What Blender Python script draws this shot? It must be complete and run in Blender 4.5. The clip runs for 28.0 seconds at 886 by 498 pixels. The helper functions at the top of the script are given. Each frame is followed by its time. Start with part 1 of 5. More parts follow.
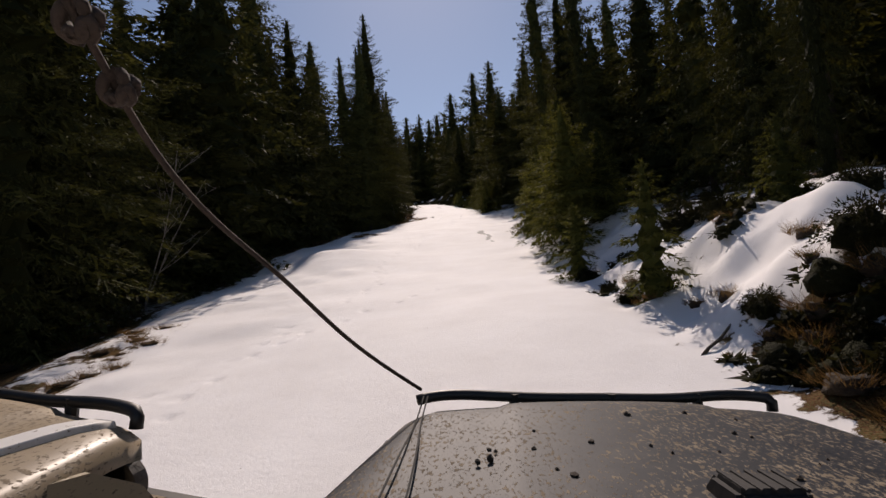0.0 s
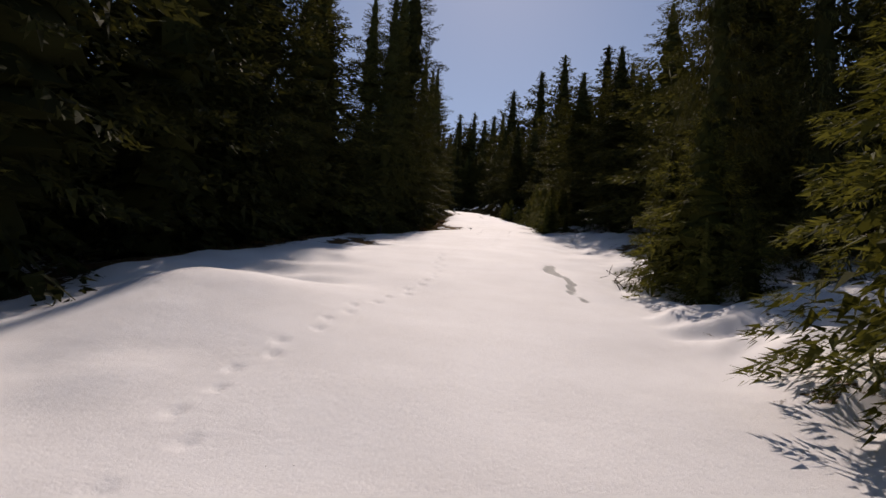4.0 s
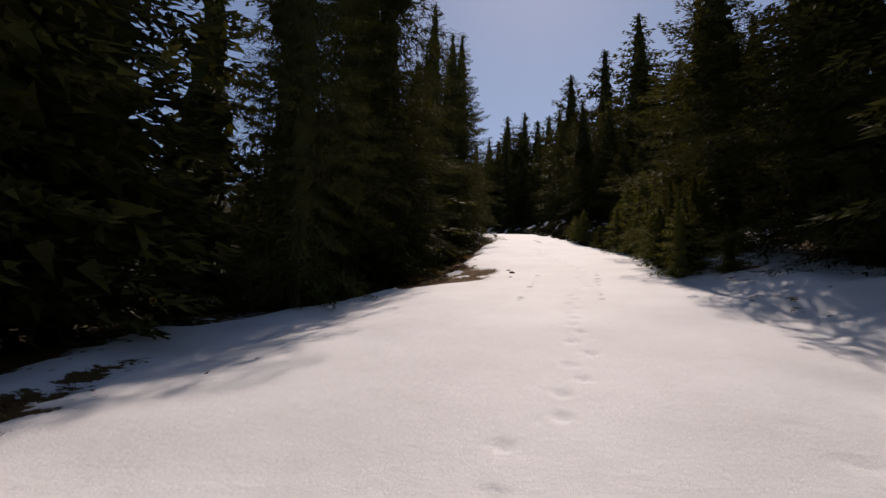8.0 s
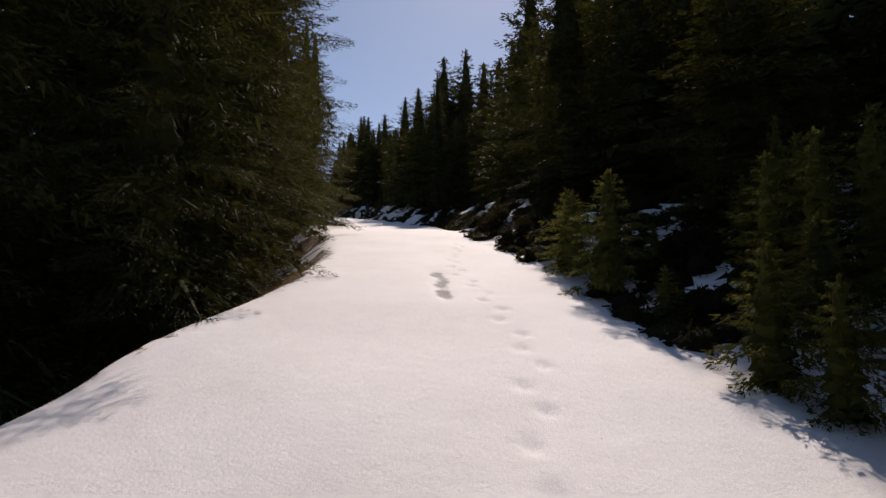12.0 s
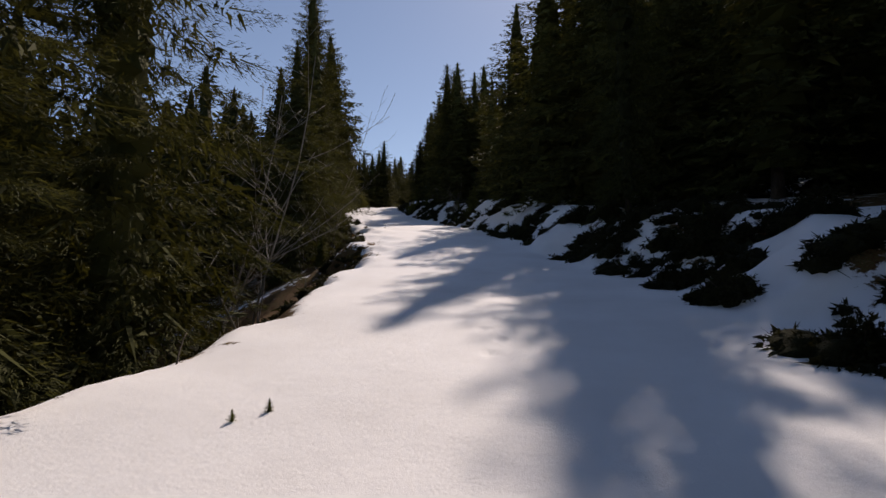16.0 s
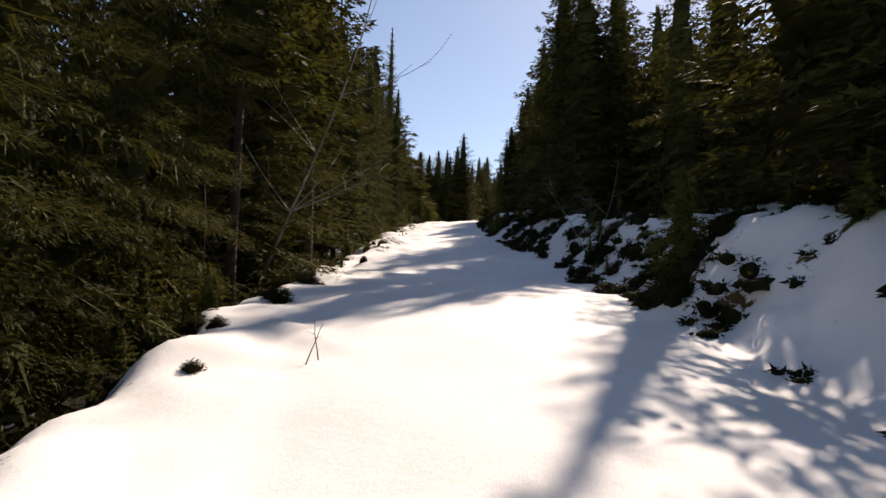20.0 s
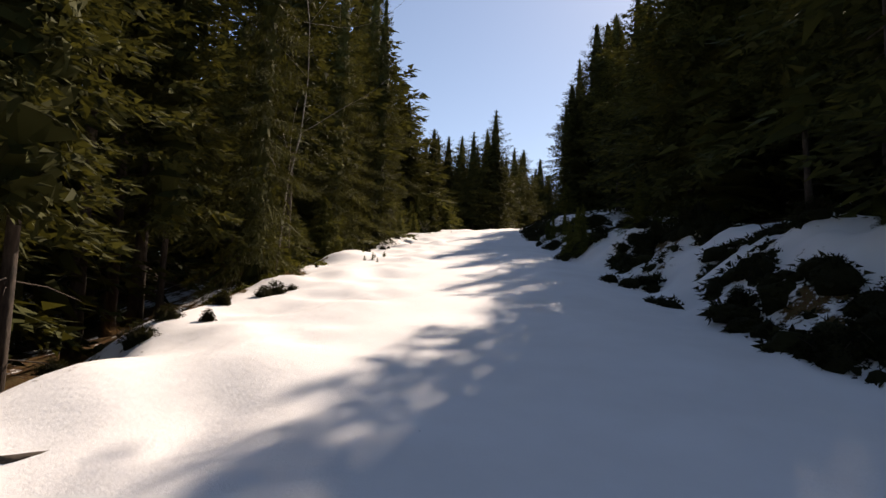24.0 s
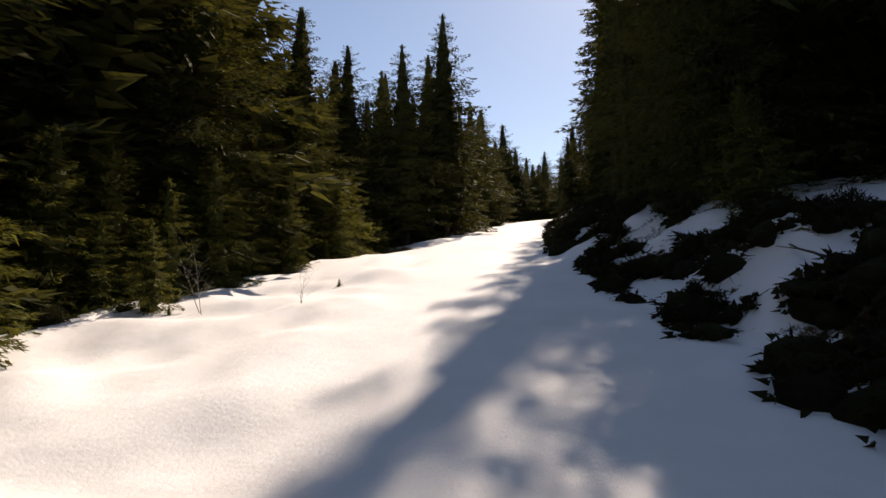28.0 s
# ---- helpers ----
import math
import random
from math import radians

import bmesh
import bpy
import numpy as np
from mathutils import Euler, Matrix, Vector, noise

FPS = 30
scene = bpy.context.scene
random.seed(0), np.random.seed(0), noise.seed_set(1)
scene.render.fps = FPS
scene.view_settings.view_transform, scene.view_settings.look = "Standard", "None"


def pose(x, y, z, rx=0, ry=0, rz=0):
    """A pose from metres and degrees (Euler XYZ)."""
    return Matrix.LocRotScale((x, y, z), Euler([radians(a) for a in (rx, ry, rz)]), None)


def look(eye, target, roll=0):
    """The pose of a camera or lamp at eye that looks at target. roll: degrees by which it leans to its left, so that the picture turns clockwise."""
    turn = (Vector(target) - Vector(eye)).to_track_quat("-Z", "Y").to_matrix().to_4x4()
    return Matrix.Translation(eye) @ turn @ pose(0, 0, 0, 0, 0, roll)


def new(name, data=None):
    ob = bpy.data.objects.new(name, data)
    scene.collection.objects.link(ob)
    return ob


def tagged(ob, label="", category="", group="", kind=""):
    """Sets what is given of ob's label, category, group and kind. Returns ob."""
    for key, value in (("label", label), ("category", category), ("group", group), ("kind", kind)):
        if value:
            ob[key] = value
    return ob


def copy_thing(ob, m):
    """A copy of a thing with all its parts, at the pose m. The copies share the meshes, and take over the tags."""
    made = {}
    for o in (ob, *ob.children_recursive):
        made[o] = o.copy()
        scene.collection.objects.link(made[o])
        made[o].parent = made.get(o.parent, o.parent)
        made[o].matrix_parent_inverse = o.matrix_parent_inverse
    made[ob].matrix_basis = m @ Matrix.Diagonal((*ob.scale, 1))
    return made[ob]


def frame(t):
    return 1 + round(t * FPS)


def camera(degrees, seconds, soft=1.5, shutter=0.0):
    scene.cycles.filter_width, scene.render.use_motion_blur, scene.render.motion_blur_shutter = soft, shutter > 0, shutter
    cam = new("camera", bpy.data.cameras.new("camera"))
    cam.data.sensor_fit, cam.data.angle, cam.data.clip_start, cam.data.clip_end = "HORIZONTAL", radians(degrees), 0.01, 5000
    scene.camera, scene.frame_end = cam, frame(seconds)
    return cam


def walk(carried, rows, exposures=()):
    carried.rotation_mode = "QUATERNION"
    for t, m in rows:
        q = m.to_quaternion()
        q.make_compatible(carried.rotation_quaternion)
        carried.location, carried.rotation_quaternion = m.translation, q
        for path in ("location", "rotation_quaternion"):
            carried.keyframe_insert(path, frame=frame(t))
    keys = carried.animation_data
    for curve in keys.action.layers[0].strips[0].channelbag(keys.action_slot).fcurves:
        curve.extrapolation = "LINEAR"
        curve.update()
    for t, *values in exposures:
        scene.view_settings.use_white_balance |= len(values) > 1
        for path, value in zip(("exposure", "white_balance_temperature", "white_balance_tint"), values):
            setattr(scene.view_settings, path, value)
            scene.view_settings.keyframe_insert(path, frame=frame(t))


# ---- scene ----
# The camera rides a forest track uphill. Rows: seconds, x, y, z, yaw (left of +y), pitch, roll in degrees.
cam = camera(78.0, 28.0)
RIDE = [
    (0.0, -0.00, 0.00, 1.55, -0.34, 5.07, -4.88),
    (0.5, 0.09, 0.81, 1.68, -0.06, 4.61, -4.77),
    (1.0, 0.16, 1.64, 1.83, 0.86, 5.37, -4.89),
    (1.5, 0.10, 3.27, 2.01, 3.46, 5.75, -2.08),
    (2.0, 0.01, 5.01, 2.26, 6.74, 6.29, -1.95),
    (2.5, -0.03, 6.50, 2.83, 7.99, 5.46, 1.32),
    (4.5, 0.28, 14.05, 3.56, 2.33, 6.25, 3.75),
    (5.0, 0.42, 15.71, 3.92, 1.48, 5.46, 1.84),
    (5.5, 0.60, 17.55, 4.24, 0.57, 6.45, 1.78),
    (6.0, 0.80, 19.33, 4.59, 3.41, 5.17, -0.44),
    (6.5, 0.93, 21.36, 4.99, 5.59, 8.41, -0.54),
    (7.0, 0.86, 23.49, 5.44, 8.32, 7.47, 0.80),
    (7.5, 0.74, 25.85, 5.89, 10.85, 8.54, 0.31),
    (8.0, 0.53, 28.17, 6.49, 10.39, 8.06, 1.21),
    (8.5, 0.34, 30.61, 7.14, 7.17, 8.63, 0.20),
    (9.0, 0.32, 33.23, 7.64, 5.12, 6.96, 0.08),
    (9.5, 0.45, 36.04, 8.20, 4.14, 5.97, 1.45),
    (10.0, 0.63, 38.81, 8.61, 2.66, 7.38, 2.28),
    (10.5, 0.81, 41.75, 9.16, 1.64, 6.73, 1.36),
    (11.0, 0.93, 44.47, 9.88, 1.78, 5.60, 2.12),
    (11.5, 1.06, 47.41, 10.43, 2.36, 5.89, -1.01),
    (12.0, 1.12, 49.92, 10.90, 5.63, 5.64, -0.24),
    (12.5, 0.98, 52.31, 11.32, 10.11, 4.94, 3.62),
    (14.5, -1.85, 66.86, 14.74, 11.91, 4.16, -1.53),
    (15.0, -2.73, 71.27, 15.40, 12.89, 2.96, -2.14),
    (15.5, -3.66, 75.73, 16.02, 14.84, 4.60, -2.12),
    (16.0, -4.65, 80.00, 16.54, 16.84, 4.81, -0.55),
    (16.5, -5.58, 83.64, 17.17, 19.61, 3.90, 0.59),
    (17.0, -6.61, 87.22, 17.82, 18.71, 4.47, 3.37),
    (17.5, -7.49, 90.41, 18.40, 19.29, 3.26, 3.95),
    (18.0, -8.54, 93.74, 18.87, 22.30, 4.39, 1.79),
    (18.5, -9.46, 96.56, 19.40, 27.62, 5.14, -0.56),
    (19.0, -10.46, 98.76, 19.90, 32.05, 5.88, 1.32),
    (19.5, -11.84, 101.51, 20.49, 30.27, 5.42, 3.47),
    (20.0, -13.13, 104.53, 21.09, 26.26, 5.90, 1.32),
    (20.5, -14.32, 107.28, 21.63, 24.64, 6.01, -0.62),
    (21.0, -14.94, 108.51, 21.99, 26.63, 5.14, -4.07),
    (21.5, -15.60, 110.07, 22.31, 26.65, 5.48, -4.01),
    (23.5, -20.94, 120.76, 23.67, 29.16, 5.84, -0.28),
    (24.0, -22.30, 123.48, 24.25, 29.07, 6.79, 1.71),
    (24.5, -23.69, 126.29, 24.83, 29.76, 4.88, 0.41),
    (25.0, -25.17, 129.55, 25.47, 31.13, 6.25, 1.55),
    (25.5, -26.75, 132.47, 25.99, 31.27, 6.12, 2.17),
    (26.0, -28.04, 135.19, 26.58, 30.78, 5.21, -0.04),
    (26.5, -29.66, 138.26, 27.31, 29.14, 6.62, 0.73),
    (27.0, -31.14, 141.47, 28.06, 26.29, 5.79, -1.61),
    (27.5, -32.56, 144.74, 28.75, 23.51, 5.39, -0.22),
    (28.0, -33.77, 147.83, 29.44, 23.17, 5.78, -1.80),
]


def ride_pose(x, y, z, yaw, pitch, roll):
    return pose(x, y, z, 90 + pitch, 0, yaw) @ pose(0, 0, 0, 0, 0, roll)


walk(cam, [(r[0], ride_pose(*r[1:])) for r in RIDE],
     exposures=[(0.0, -0.2, 7000, 18), (8.0, -0.2, 7000, 18), (10.0, -0.05, 7000, 18), (16.8, 0.0, 7000, 17), (18.0, -0.85, 6300, 10), (18.4, 0.1, 7100, 13), (19.2, 0.75, 7600, 16), (28.0, 0.65, 7600, 15)])

# ---- light: clear spring sky, sun straight ahead at the start of the track ----
SUN_AZ, SUN_EL = radians(0.0), radians(40)     # azimuth: left of +y
sky_world = bpy.data.worlds.new("sky")
scene.world = sky_world
sky_world.use_nodes = True
wn = sky_world.node_tree.nodes
sky = wn.new("ShaderNodeTexSky")
sky.sky_type, sky.sun_disc = "NISHITA", False
sky.sun_elevation, sky.sun_rotation = SUN_EL, -SUN_AZ
sky.altitude, sky.air_density, sky.dust_density, sky.ozone_density = 1200, 1.0, 0.4, 1.0
wn["Background"].inputs["Strength"].default_value = 0.10
sky_world.node_tree.links.new(sky.outputs[0], wn["Background"].inputs["Color"])
sun_data = bpy.data.lights.new("sun", "SUN")
sun_data.energy, sun_data.angle, sun_data.color = 4.5, radians(0.6), (1.0, 0.91, 0.82)
sun = new("sun", sun_data)
toward = Vector((-math.sin(SUN_AZ) * math.cos(SUN_EL), math.cos(SUN_AZ) * math.cos(SUN_EL), math.sin(SUN_EL)))
sun.matrix_world = look(toward * 300, (0, 0, 0))


# ---- materials ----
def material(name, rough=0.7, metal=0.0):
    m = bpy.data.materials.new(name)
    m.use_nodes = True
    b = m.node_tree.nodes["Principled BSDF"]
    b.inputs["Roughness"].default_value, b.inputs["Metallic"].default_value = rough, metal
    return m, m.node_tree.nodes, m.node_tree.links, b


def node(nodes, kind, **values):
    n = nodes.new(kind)
    for key, value in values.items():
        n.inputs[key].default_value = value
    return n


def ramp(nodes, stops):
    n = nodes.new("ShaderNodeValToRGB")
    while len(n.color_ramp.elements) < len(stops):
        n.color_ramp.elements.new(0.5)
    for e, (at, c) in zip(n.color_ramp.elements, stops):
        e.position, e.color = at, (*c, 1) if len(c) == 3 else c
    return n


def bump(nodes, links, b, height, strength, distance):
    n = node(nodes, "ShaderNodeBump", Strength=strength, Distance=distance)
    links.new(height, n.inputs["Height"])
    links.new(n.outputs[0], b.inputs["Normal"])
    return n


def grainy(name, stops, scale, rough=0.8, strength=0.4, distance=0.02, stretch=(1, 1, 1), metal=0.0, detail=6.0):
    """A surface whose colour and relief follow one noise, with a coarse one on top."""
    m, nodes, links, b = material(name, rough, metal)
    co = nodes.new("ShaderNodeTexCoord")
    mp = node(nodes, "ShaderNodeMapping", Scale=stretch)
    links.new(co.outputs["Object"], mp.inputs[0])
    fine = node(nodes, "ShaderNodeTexNoise", Scale=scale, Detail=detail, Roughness=0.65)
    coarse = node(nodes, "ShaderNodeTexNoise", Scale=scale / 7, Detail=3.0)
    links.new(mp.outputs[0], fine.inputs["Vector"])
    links.new(mp.outputs[0], coarse.inputs["Vector"])
    mix = nodes.new("ShaderNodeMath")
    mix.operation = "MULTIPLY_ADD"
    links.new(coarse.outputs[0], mix.inputs[0])
    mix.inputs[1].default_value = 0.5
    half = nodes.new("ShaderNodeMath")
    half.operation = "MULTIPLY"
    half.inputs[1].default_value = 0.5
    links.new(fine.outputs[0], half.inputs[0])
    links.new(half.outputs[0], mix.inputs[2])
    r = ramp(nodes, stops)
    links.new(mix.outputs[0], r.inputs[0])
    links.new(r.outputs[0], b.inputs["Base Color"])
    bump(nodes, links, b, fine.outputs[0], strength, distance)
    return m


def leafy(name, dark, light, through_share=0.1, rough=0.8):
    """Needles or leaves: colour varies from twig to twig and tree to tree, and some light passes."""
    m, nodes, links, b = material(name, rough)
    geo, info = nodes.new("ShaderNodeNewGeometry"), nodes.new("ShaderNodeObjectInfo")
    add = nodes.new("ShaderNodeMath")
    add.operation = "MULTIPLY_ADD"
    links.new(geo.outputs["Random Per Island"], add.inputs[0])
    add.inputs[1].default_value = 0.6
    part_r = nodes.new("ShaderNodeMath")
    part_r.operation = "MULTIPLY"
    part_r.inputs[1].default_value = 0.4
    links.new(info.outputs["Random"], part_r.inputs[0])
    links.new(part_r.outputs[0], add.inputs[2])
    r = ramp(nodes, [(0.0, dark), (0.6, [(d + e) / 2 for d, e in zip(dark, light)]), (1.0, light)])
    links.new(add.outputs[0], r.inputs[0])
    links.new(r.outputs[0], b.inputs["Base Color"])
    b.inputs["Specular IOR Level"].default_value = 0.08
    tl = nodes.new("ShaderNodeBsdfTranslucent")
    warm = nodes.new("ShaderNodeMix")
    warm.data_type, warm.blend_type = "RGBA", "MULTIPLY"
    warm.inputs["Factor"].default_value, warm.inputs["B"].default_value = 1.0, (1.6, 1.4, 0.75, 1)
    links.new(r.outputs[0], warm.inputs["A"])
    links.new(warm.outputs["Result"], tl.inputs["Color"])
    mixer = node(nodes, "ShaderNodeMixShader", Fac=through_share)
    links.new(b.outputs[0], mixer.inputs[1])
    links.new(tl.outputs[0], mixer.inputs[2])
    links.new(mixer.outputs[0], nodes["Material Output"].inputs[0])
    return m


NEEDLES = leafy("spruce_needles", (0.017, 0.020, 0.008), (0.10, 0.103, 0.031), 0.18)
NEEDLES_YOUNG = leafy("young_needles", (0.026, 0.032, 0.009), (0.15, 0.155, 0.04), 0.3)
SHRUB_LEAF = leafy("shrub_leaves", (0.012, 0.013, 0.007), (0.055, 0.055, 0.022), 0.15)
def roughen(m, scale, distance):
    """Fine relief over a leafy mass."""
    nodes, links = m.node_tree.nodes, m.node_tree.links
    co, n = nodes.new("ShaderNodeTexCoord"), node(nodes, "ShaderNodeTexNoise", Scale=scale, Detail=4.0, Roughness=0.7)
    links.new(co.outputs["Object"], n.inputs["Vector"])
    bump(nodes, links, nodes["Principled BSDF"], n.outputs[0], 1.0, distance)


roughen(SHRUB_LEAF, 22, 0.12)
DRY_GRASS = leafy("dry_grass", (0.07, 0.04, 0.018), (0.25, 0.165, 0.08), 0.25)
BARK = grainy("spruce_bark", [(0.36, (0.016, 0.011, 0.008)), (0.5, (0.058, 0.039, 0.028)), (0.66, (0.12, 0.09, 0.068))], 14, 0.9, 0.8, 0.03, (1, 1, 0.3))
GREY_BARK = grainy("grey_bark", [(0.3, (0.10, 0.085, 0.07)), (0.55, (0.22, 0.20, 0.17)), (0.75, (0.36, 0.34, 0.30))], 18, 0.85, 0.5, 0.01, (1, 1, 0.5))
DEAD_WOOD = grainy("dead_wood", [(0.3, (0.03, 0.022, 0.016)), (0.6, (0.09, 0.065, 0.045)), (0.8, (0.17, 0.13, 0.09))], 20, 0.9, 0.6, 0.01)
EARTH = grainy("earth", [(0.3, (0.012, 0.008, 0.005)), (0.55, (0.045, 0.030, 0.018)), (0.75, (0.11, 0.075, 0.042))], 16, 0.95, 0.9, 0.05)
STONE = grainy("stone", [(0.3, (0.06, 0.055, 0.05)), (0.6, (0.16, 0.15, 0.135)), (0.8, (0.27, 0.25, 0.22))], 9, 0.85, 0.6, 0.03)


def snow_ground():
    """Old spring snow, with bare litter and grass where the sheet's "bare" is high and grey slush where "slush" is."""
    m, nodes, links, b = material("snow_and_litter", 0.55)
    co = nodes.new("ShaderNodeTexCoord")

    def noise_of(scale, detail=5.0, rough=0.6):
        n = node(nodes, "ShaderNodeTexNoise", Scale=scale, Detail=detail, Roughness=rough)
        links.new(co.outputs["Object"], n.inputs["Vector"])
        return n

    def math2(op, a, c, clamp=False):
        n = nodes.new("ShaderNodeMath")
        n.operation, n.use_clamp = op, clamp
        for i, v in enumerate((a, c)):
            if isinstance(v, (int, float)):
                n.inputs[i].default_value = v
            else:
                links.new(v, n.inputs[i])
        return n.outputs[0]

    def mixed(fac, a, c):
        n = nodes.new("ShaderNodeMix")
        n.data_type = "RGBA"
        links.new(fac, n.inputs["Factor"])
        links.new(a, n.inputs["A"])
        links.new(c, n.inputs["B"])
        return n.outputs["Result"]

    bare, slush = nodes.new("ShaderNodeAttribute"), nodes.new("ShaderNodeAttribute")
    bare.attribute_name, slush.attribute_name = "bare", "slush"
    ragged, fine, grit, broad = noise_of(3.2, 8, 0.68), noise_of(38, 4), noise_of(150, 3), noise_of(0.7, 3)
    # where the litter shows
    edge = math2("ADD", bare.outputs["Fac"], math2("MULTIPLY", math2("SUBTRACT", ragged.outputs[0], 0.5), 2.0))
    edge = math2("MULTIPLY", math2("SUBTRACT", edge, 0.5), 11.0)
    show = math2("ADD", edge, 0.5, True)
    # specks of bark and needles on the snow, thicker near the bare places
    specks = node(nodes, "ShaderNodeTexVoronoi", Scale=5.5, Randomness=1.0)
    links.new(co.outputs["Object"], specks.inputs["Vector"])
    dot = math2("LESS_THAN", specks.outputs["Distance"], math2("MULTIPLY", math2("SUBTRACT", math2("ADD", broad.outputs[0], math2("MULTIPLY", bare.outputs["Fac"], 0.55)), 0.50), 0.16))
    snow = ramp(nodes, [(0.25, (0.78, 0.765, 0.76)), (0.6, (0.86, 0.85, 0.85)), (0.85, (0.90, 0.895, 0.90))])
    links.new(broad.outputs[0], snow.inputs[0])
    wet = ramp(nodes, [(0.3, (0.17, 0.175, 0.17)), (0.7, (0.36, 0.37, 0.365))])
    links.new(fine.outputs[0], wet.inputs[0])
    litter = ramp(nodes, [(0.36, (0.016, 0.009, 0.005)), (0.45, (0.075, 0.036, 0.015)), (0.51, (0.14, 0.072, 0.028)), (0.57, (0.08, 0.07, 0.024)), (0.66, (0.21, 0.135, 0.065))])
    links.new(math2("ADD", math2("MULTIPLY", fine.outputs[0], 0.6), math2("MULTIPLY", ragged.outputs[0], 0.4)), litter.inputs[0])
    speck_c = nodes.new("ShaderNodeRGB")
    speck_c.outputs[0].default_value = (0.06, 0.045, 0.03, 1)
    pool = math2("ADD", slush.outputs["Fac"], math2("MULTIPLY", math2("SUBTRACT", ragged.outputs[0], 0.5), 0.9))
    col = mixed(math2("MULTIPLY", math2("SUBTRACT", pool, 0.3), 4.0, True), snow.outputs[0], wet.outputs[0])
    col = mixed(dot, col, speck_c.outputs[0])
    col = mixed(show, col, litter.outputs[0])
    links.new(col, b.inputs["Base Color"])
    links.new(math2("ADD", 0.75, math2("MULTIPLY", show, 0.2)), b.inputs["Roughness"])
    b.inputs["Specular IOR Level"].default_value = 0.12
    rough_h = math2("ADD", math2("MULTIPLY", grit.outputs[0], 0.12), math2("MULTIPLY", ragged.outputs[0], 0.5))
    bare_h = math2("MULTIPLY", fine.outputs[0], math2("ADD", 0.12, math2("MULTIPLY", show, 1.6)))
    bump(nodes, links, b, math2("ADD", rough_h, bare_h), 0.5, 0.05)
    return m


GROUND = snow_ground()


def part(name, data, mat, parent=None, label=""):
    """Links a bmesh, or a mesh, as one object under a thing or a part."""
    if isinstance(data, bmesh.types.BMesh):
        mesh = bpy.data.meshes.new(name)
        data.to_mesh(mesh)
        data.free()
    else:
        mesh = data
    if mat and not mesh.materials:
        mesh.materials.append(mat)
    ob = new(name, mesh)
    if parent:
        ob.parent = parent
    return tagged(ob, label)


# ---- the plan: centre line of the track, and how the ground lies across it ----
CENTRE = [(0.0, -40.0), (0.0, -20.0), (0.0, -10.0), (0.1, 0.0),
          (-0.0, 6.5),
          (0.4, 15.7),
          (0.3, 33.2),
          (1.1, 49.9),
          (-1.8, 66.9),
          (-7.5, 90.4),
          (-13.1, 104.5),
          (-20.9, 120.8),
          (-28.0, 135.2),
          (-33.8, 147.8),
          (-39.5, 166.0),
          (-43.5, 186.0),
          (-46.5, 210.0),
          (-45.0, 240.0)]
STEP = 0.5


def spline(knots, count):
    p = np.array(knots, float)
    c = np.r_[0, np.cumsum(np.linalg.norm(np.diff(p, axis=0), axis=1))]
    n, h = len(p), np.diff(c)
    a, b = np.eye(n), np.zeros_like(p)
    for i in range(1, n - 1):
        a[i, i - 1:i + 2] = h[i - 1], 2 * (h[i - 1] + h[i]), h[i]
        b[i] = 6 * ((p[i + 1] - p[i]) / h[i] - (p[i] - p[i - 1]) / h[i - 1])
    m = np.linalg.solve(a, b)
    s = np.linspace(0, c[-1], count)
    i = np.clip(np.searchsorted(c, s) - 1, 0, n - 2)
    f, g, w = ((c[i + 1] - s) / h[i])[:, None], ((s - c[i]) / h[i])[:, None], h[i][:, None]
    return f * p[i] + g * p[i + 1] + ((f**3 - f) * m[i] + (g**3 - g) * m[i + 1]) * w**2 / 6


LINE = spline(CENTRE, 800)
ALONG = np.r_[0, np.cumsum(np.linalg.norm(np.diff(LINE, axis=0), axis=1))]
ALONG -= np.interp(0, LINE[:200, 1], ALONG[:200])
TANGENT = np.gradient(LINE, axis=0)
TANGENT /= np.linalg.norm(TANGENT, axis=1, keepdims=True)

# along the track: height of its surface, snow edge on the low side, edge and height of the bank on the high side
RISE = ((-60, -8), (0, 0), (5, 0.75), (14, 2.05), (19, 3.0), (28, 4.9), (39, 7.1), (50, 9.35), (67, 13.1), (81, 15.1), (95, 17.35), (107, 19.5),
        (113, 20.6), (125, 22.3), (134, 23.95), (148, 26.5), (155, 27.9), (166, 30.2), (210, 37.5), (260, 45))
LOW_EDGE = ((-20, 4), (1, 4.4), (5, 5.4), (9, 6.4), (14, 7.4), (22, 7.2), (27, 5.8), (31, 5.8), (36, 6.1), (40, 5.0), (44, 3.6), (55, 3.0), (59, 2.1), (65, 2.0), (70, 3.2), (75, 4.0), (80, 4.7), (83, 4.2), (86, 3.2), (89, 2.8), (98, 2.5),
            (105, 2.6), (111, 3.2), (118, 3.8), (140, 4.2), (150, 4.4), (163, 6.0), (172, 4.6), (182, 2.9), (200, 2.8), (260, 3))
LOW_FALL = ((-20, 0.15), (10, 0.2), (18, 0.1), (35, 0.12), (44, 0.2), (50, 0.45), (70, 0.45), (95, 0.5), (112, 0.5), (125, 0.32), (140, 0.28), (155, 0.12), (260, 0.1))
HIGH_EDGE = ((-20, 2.4), (12, 2.4), (20, 2.1), (25, 3), (31, 4.5), (36, 3.8), (39, 2.7), (52, 2.5), (58, 2.1), (66, 1.8), (74, 2.2), (80, 2.8), (88, 3.2), (113, 3.4), (125, 3.8), (141, 3.2), (156, 2.7), (162, 2.0), (168, 1.7), (260, 1.8))
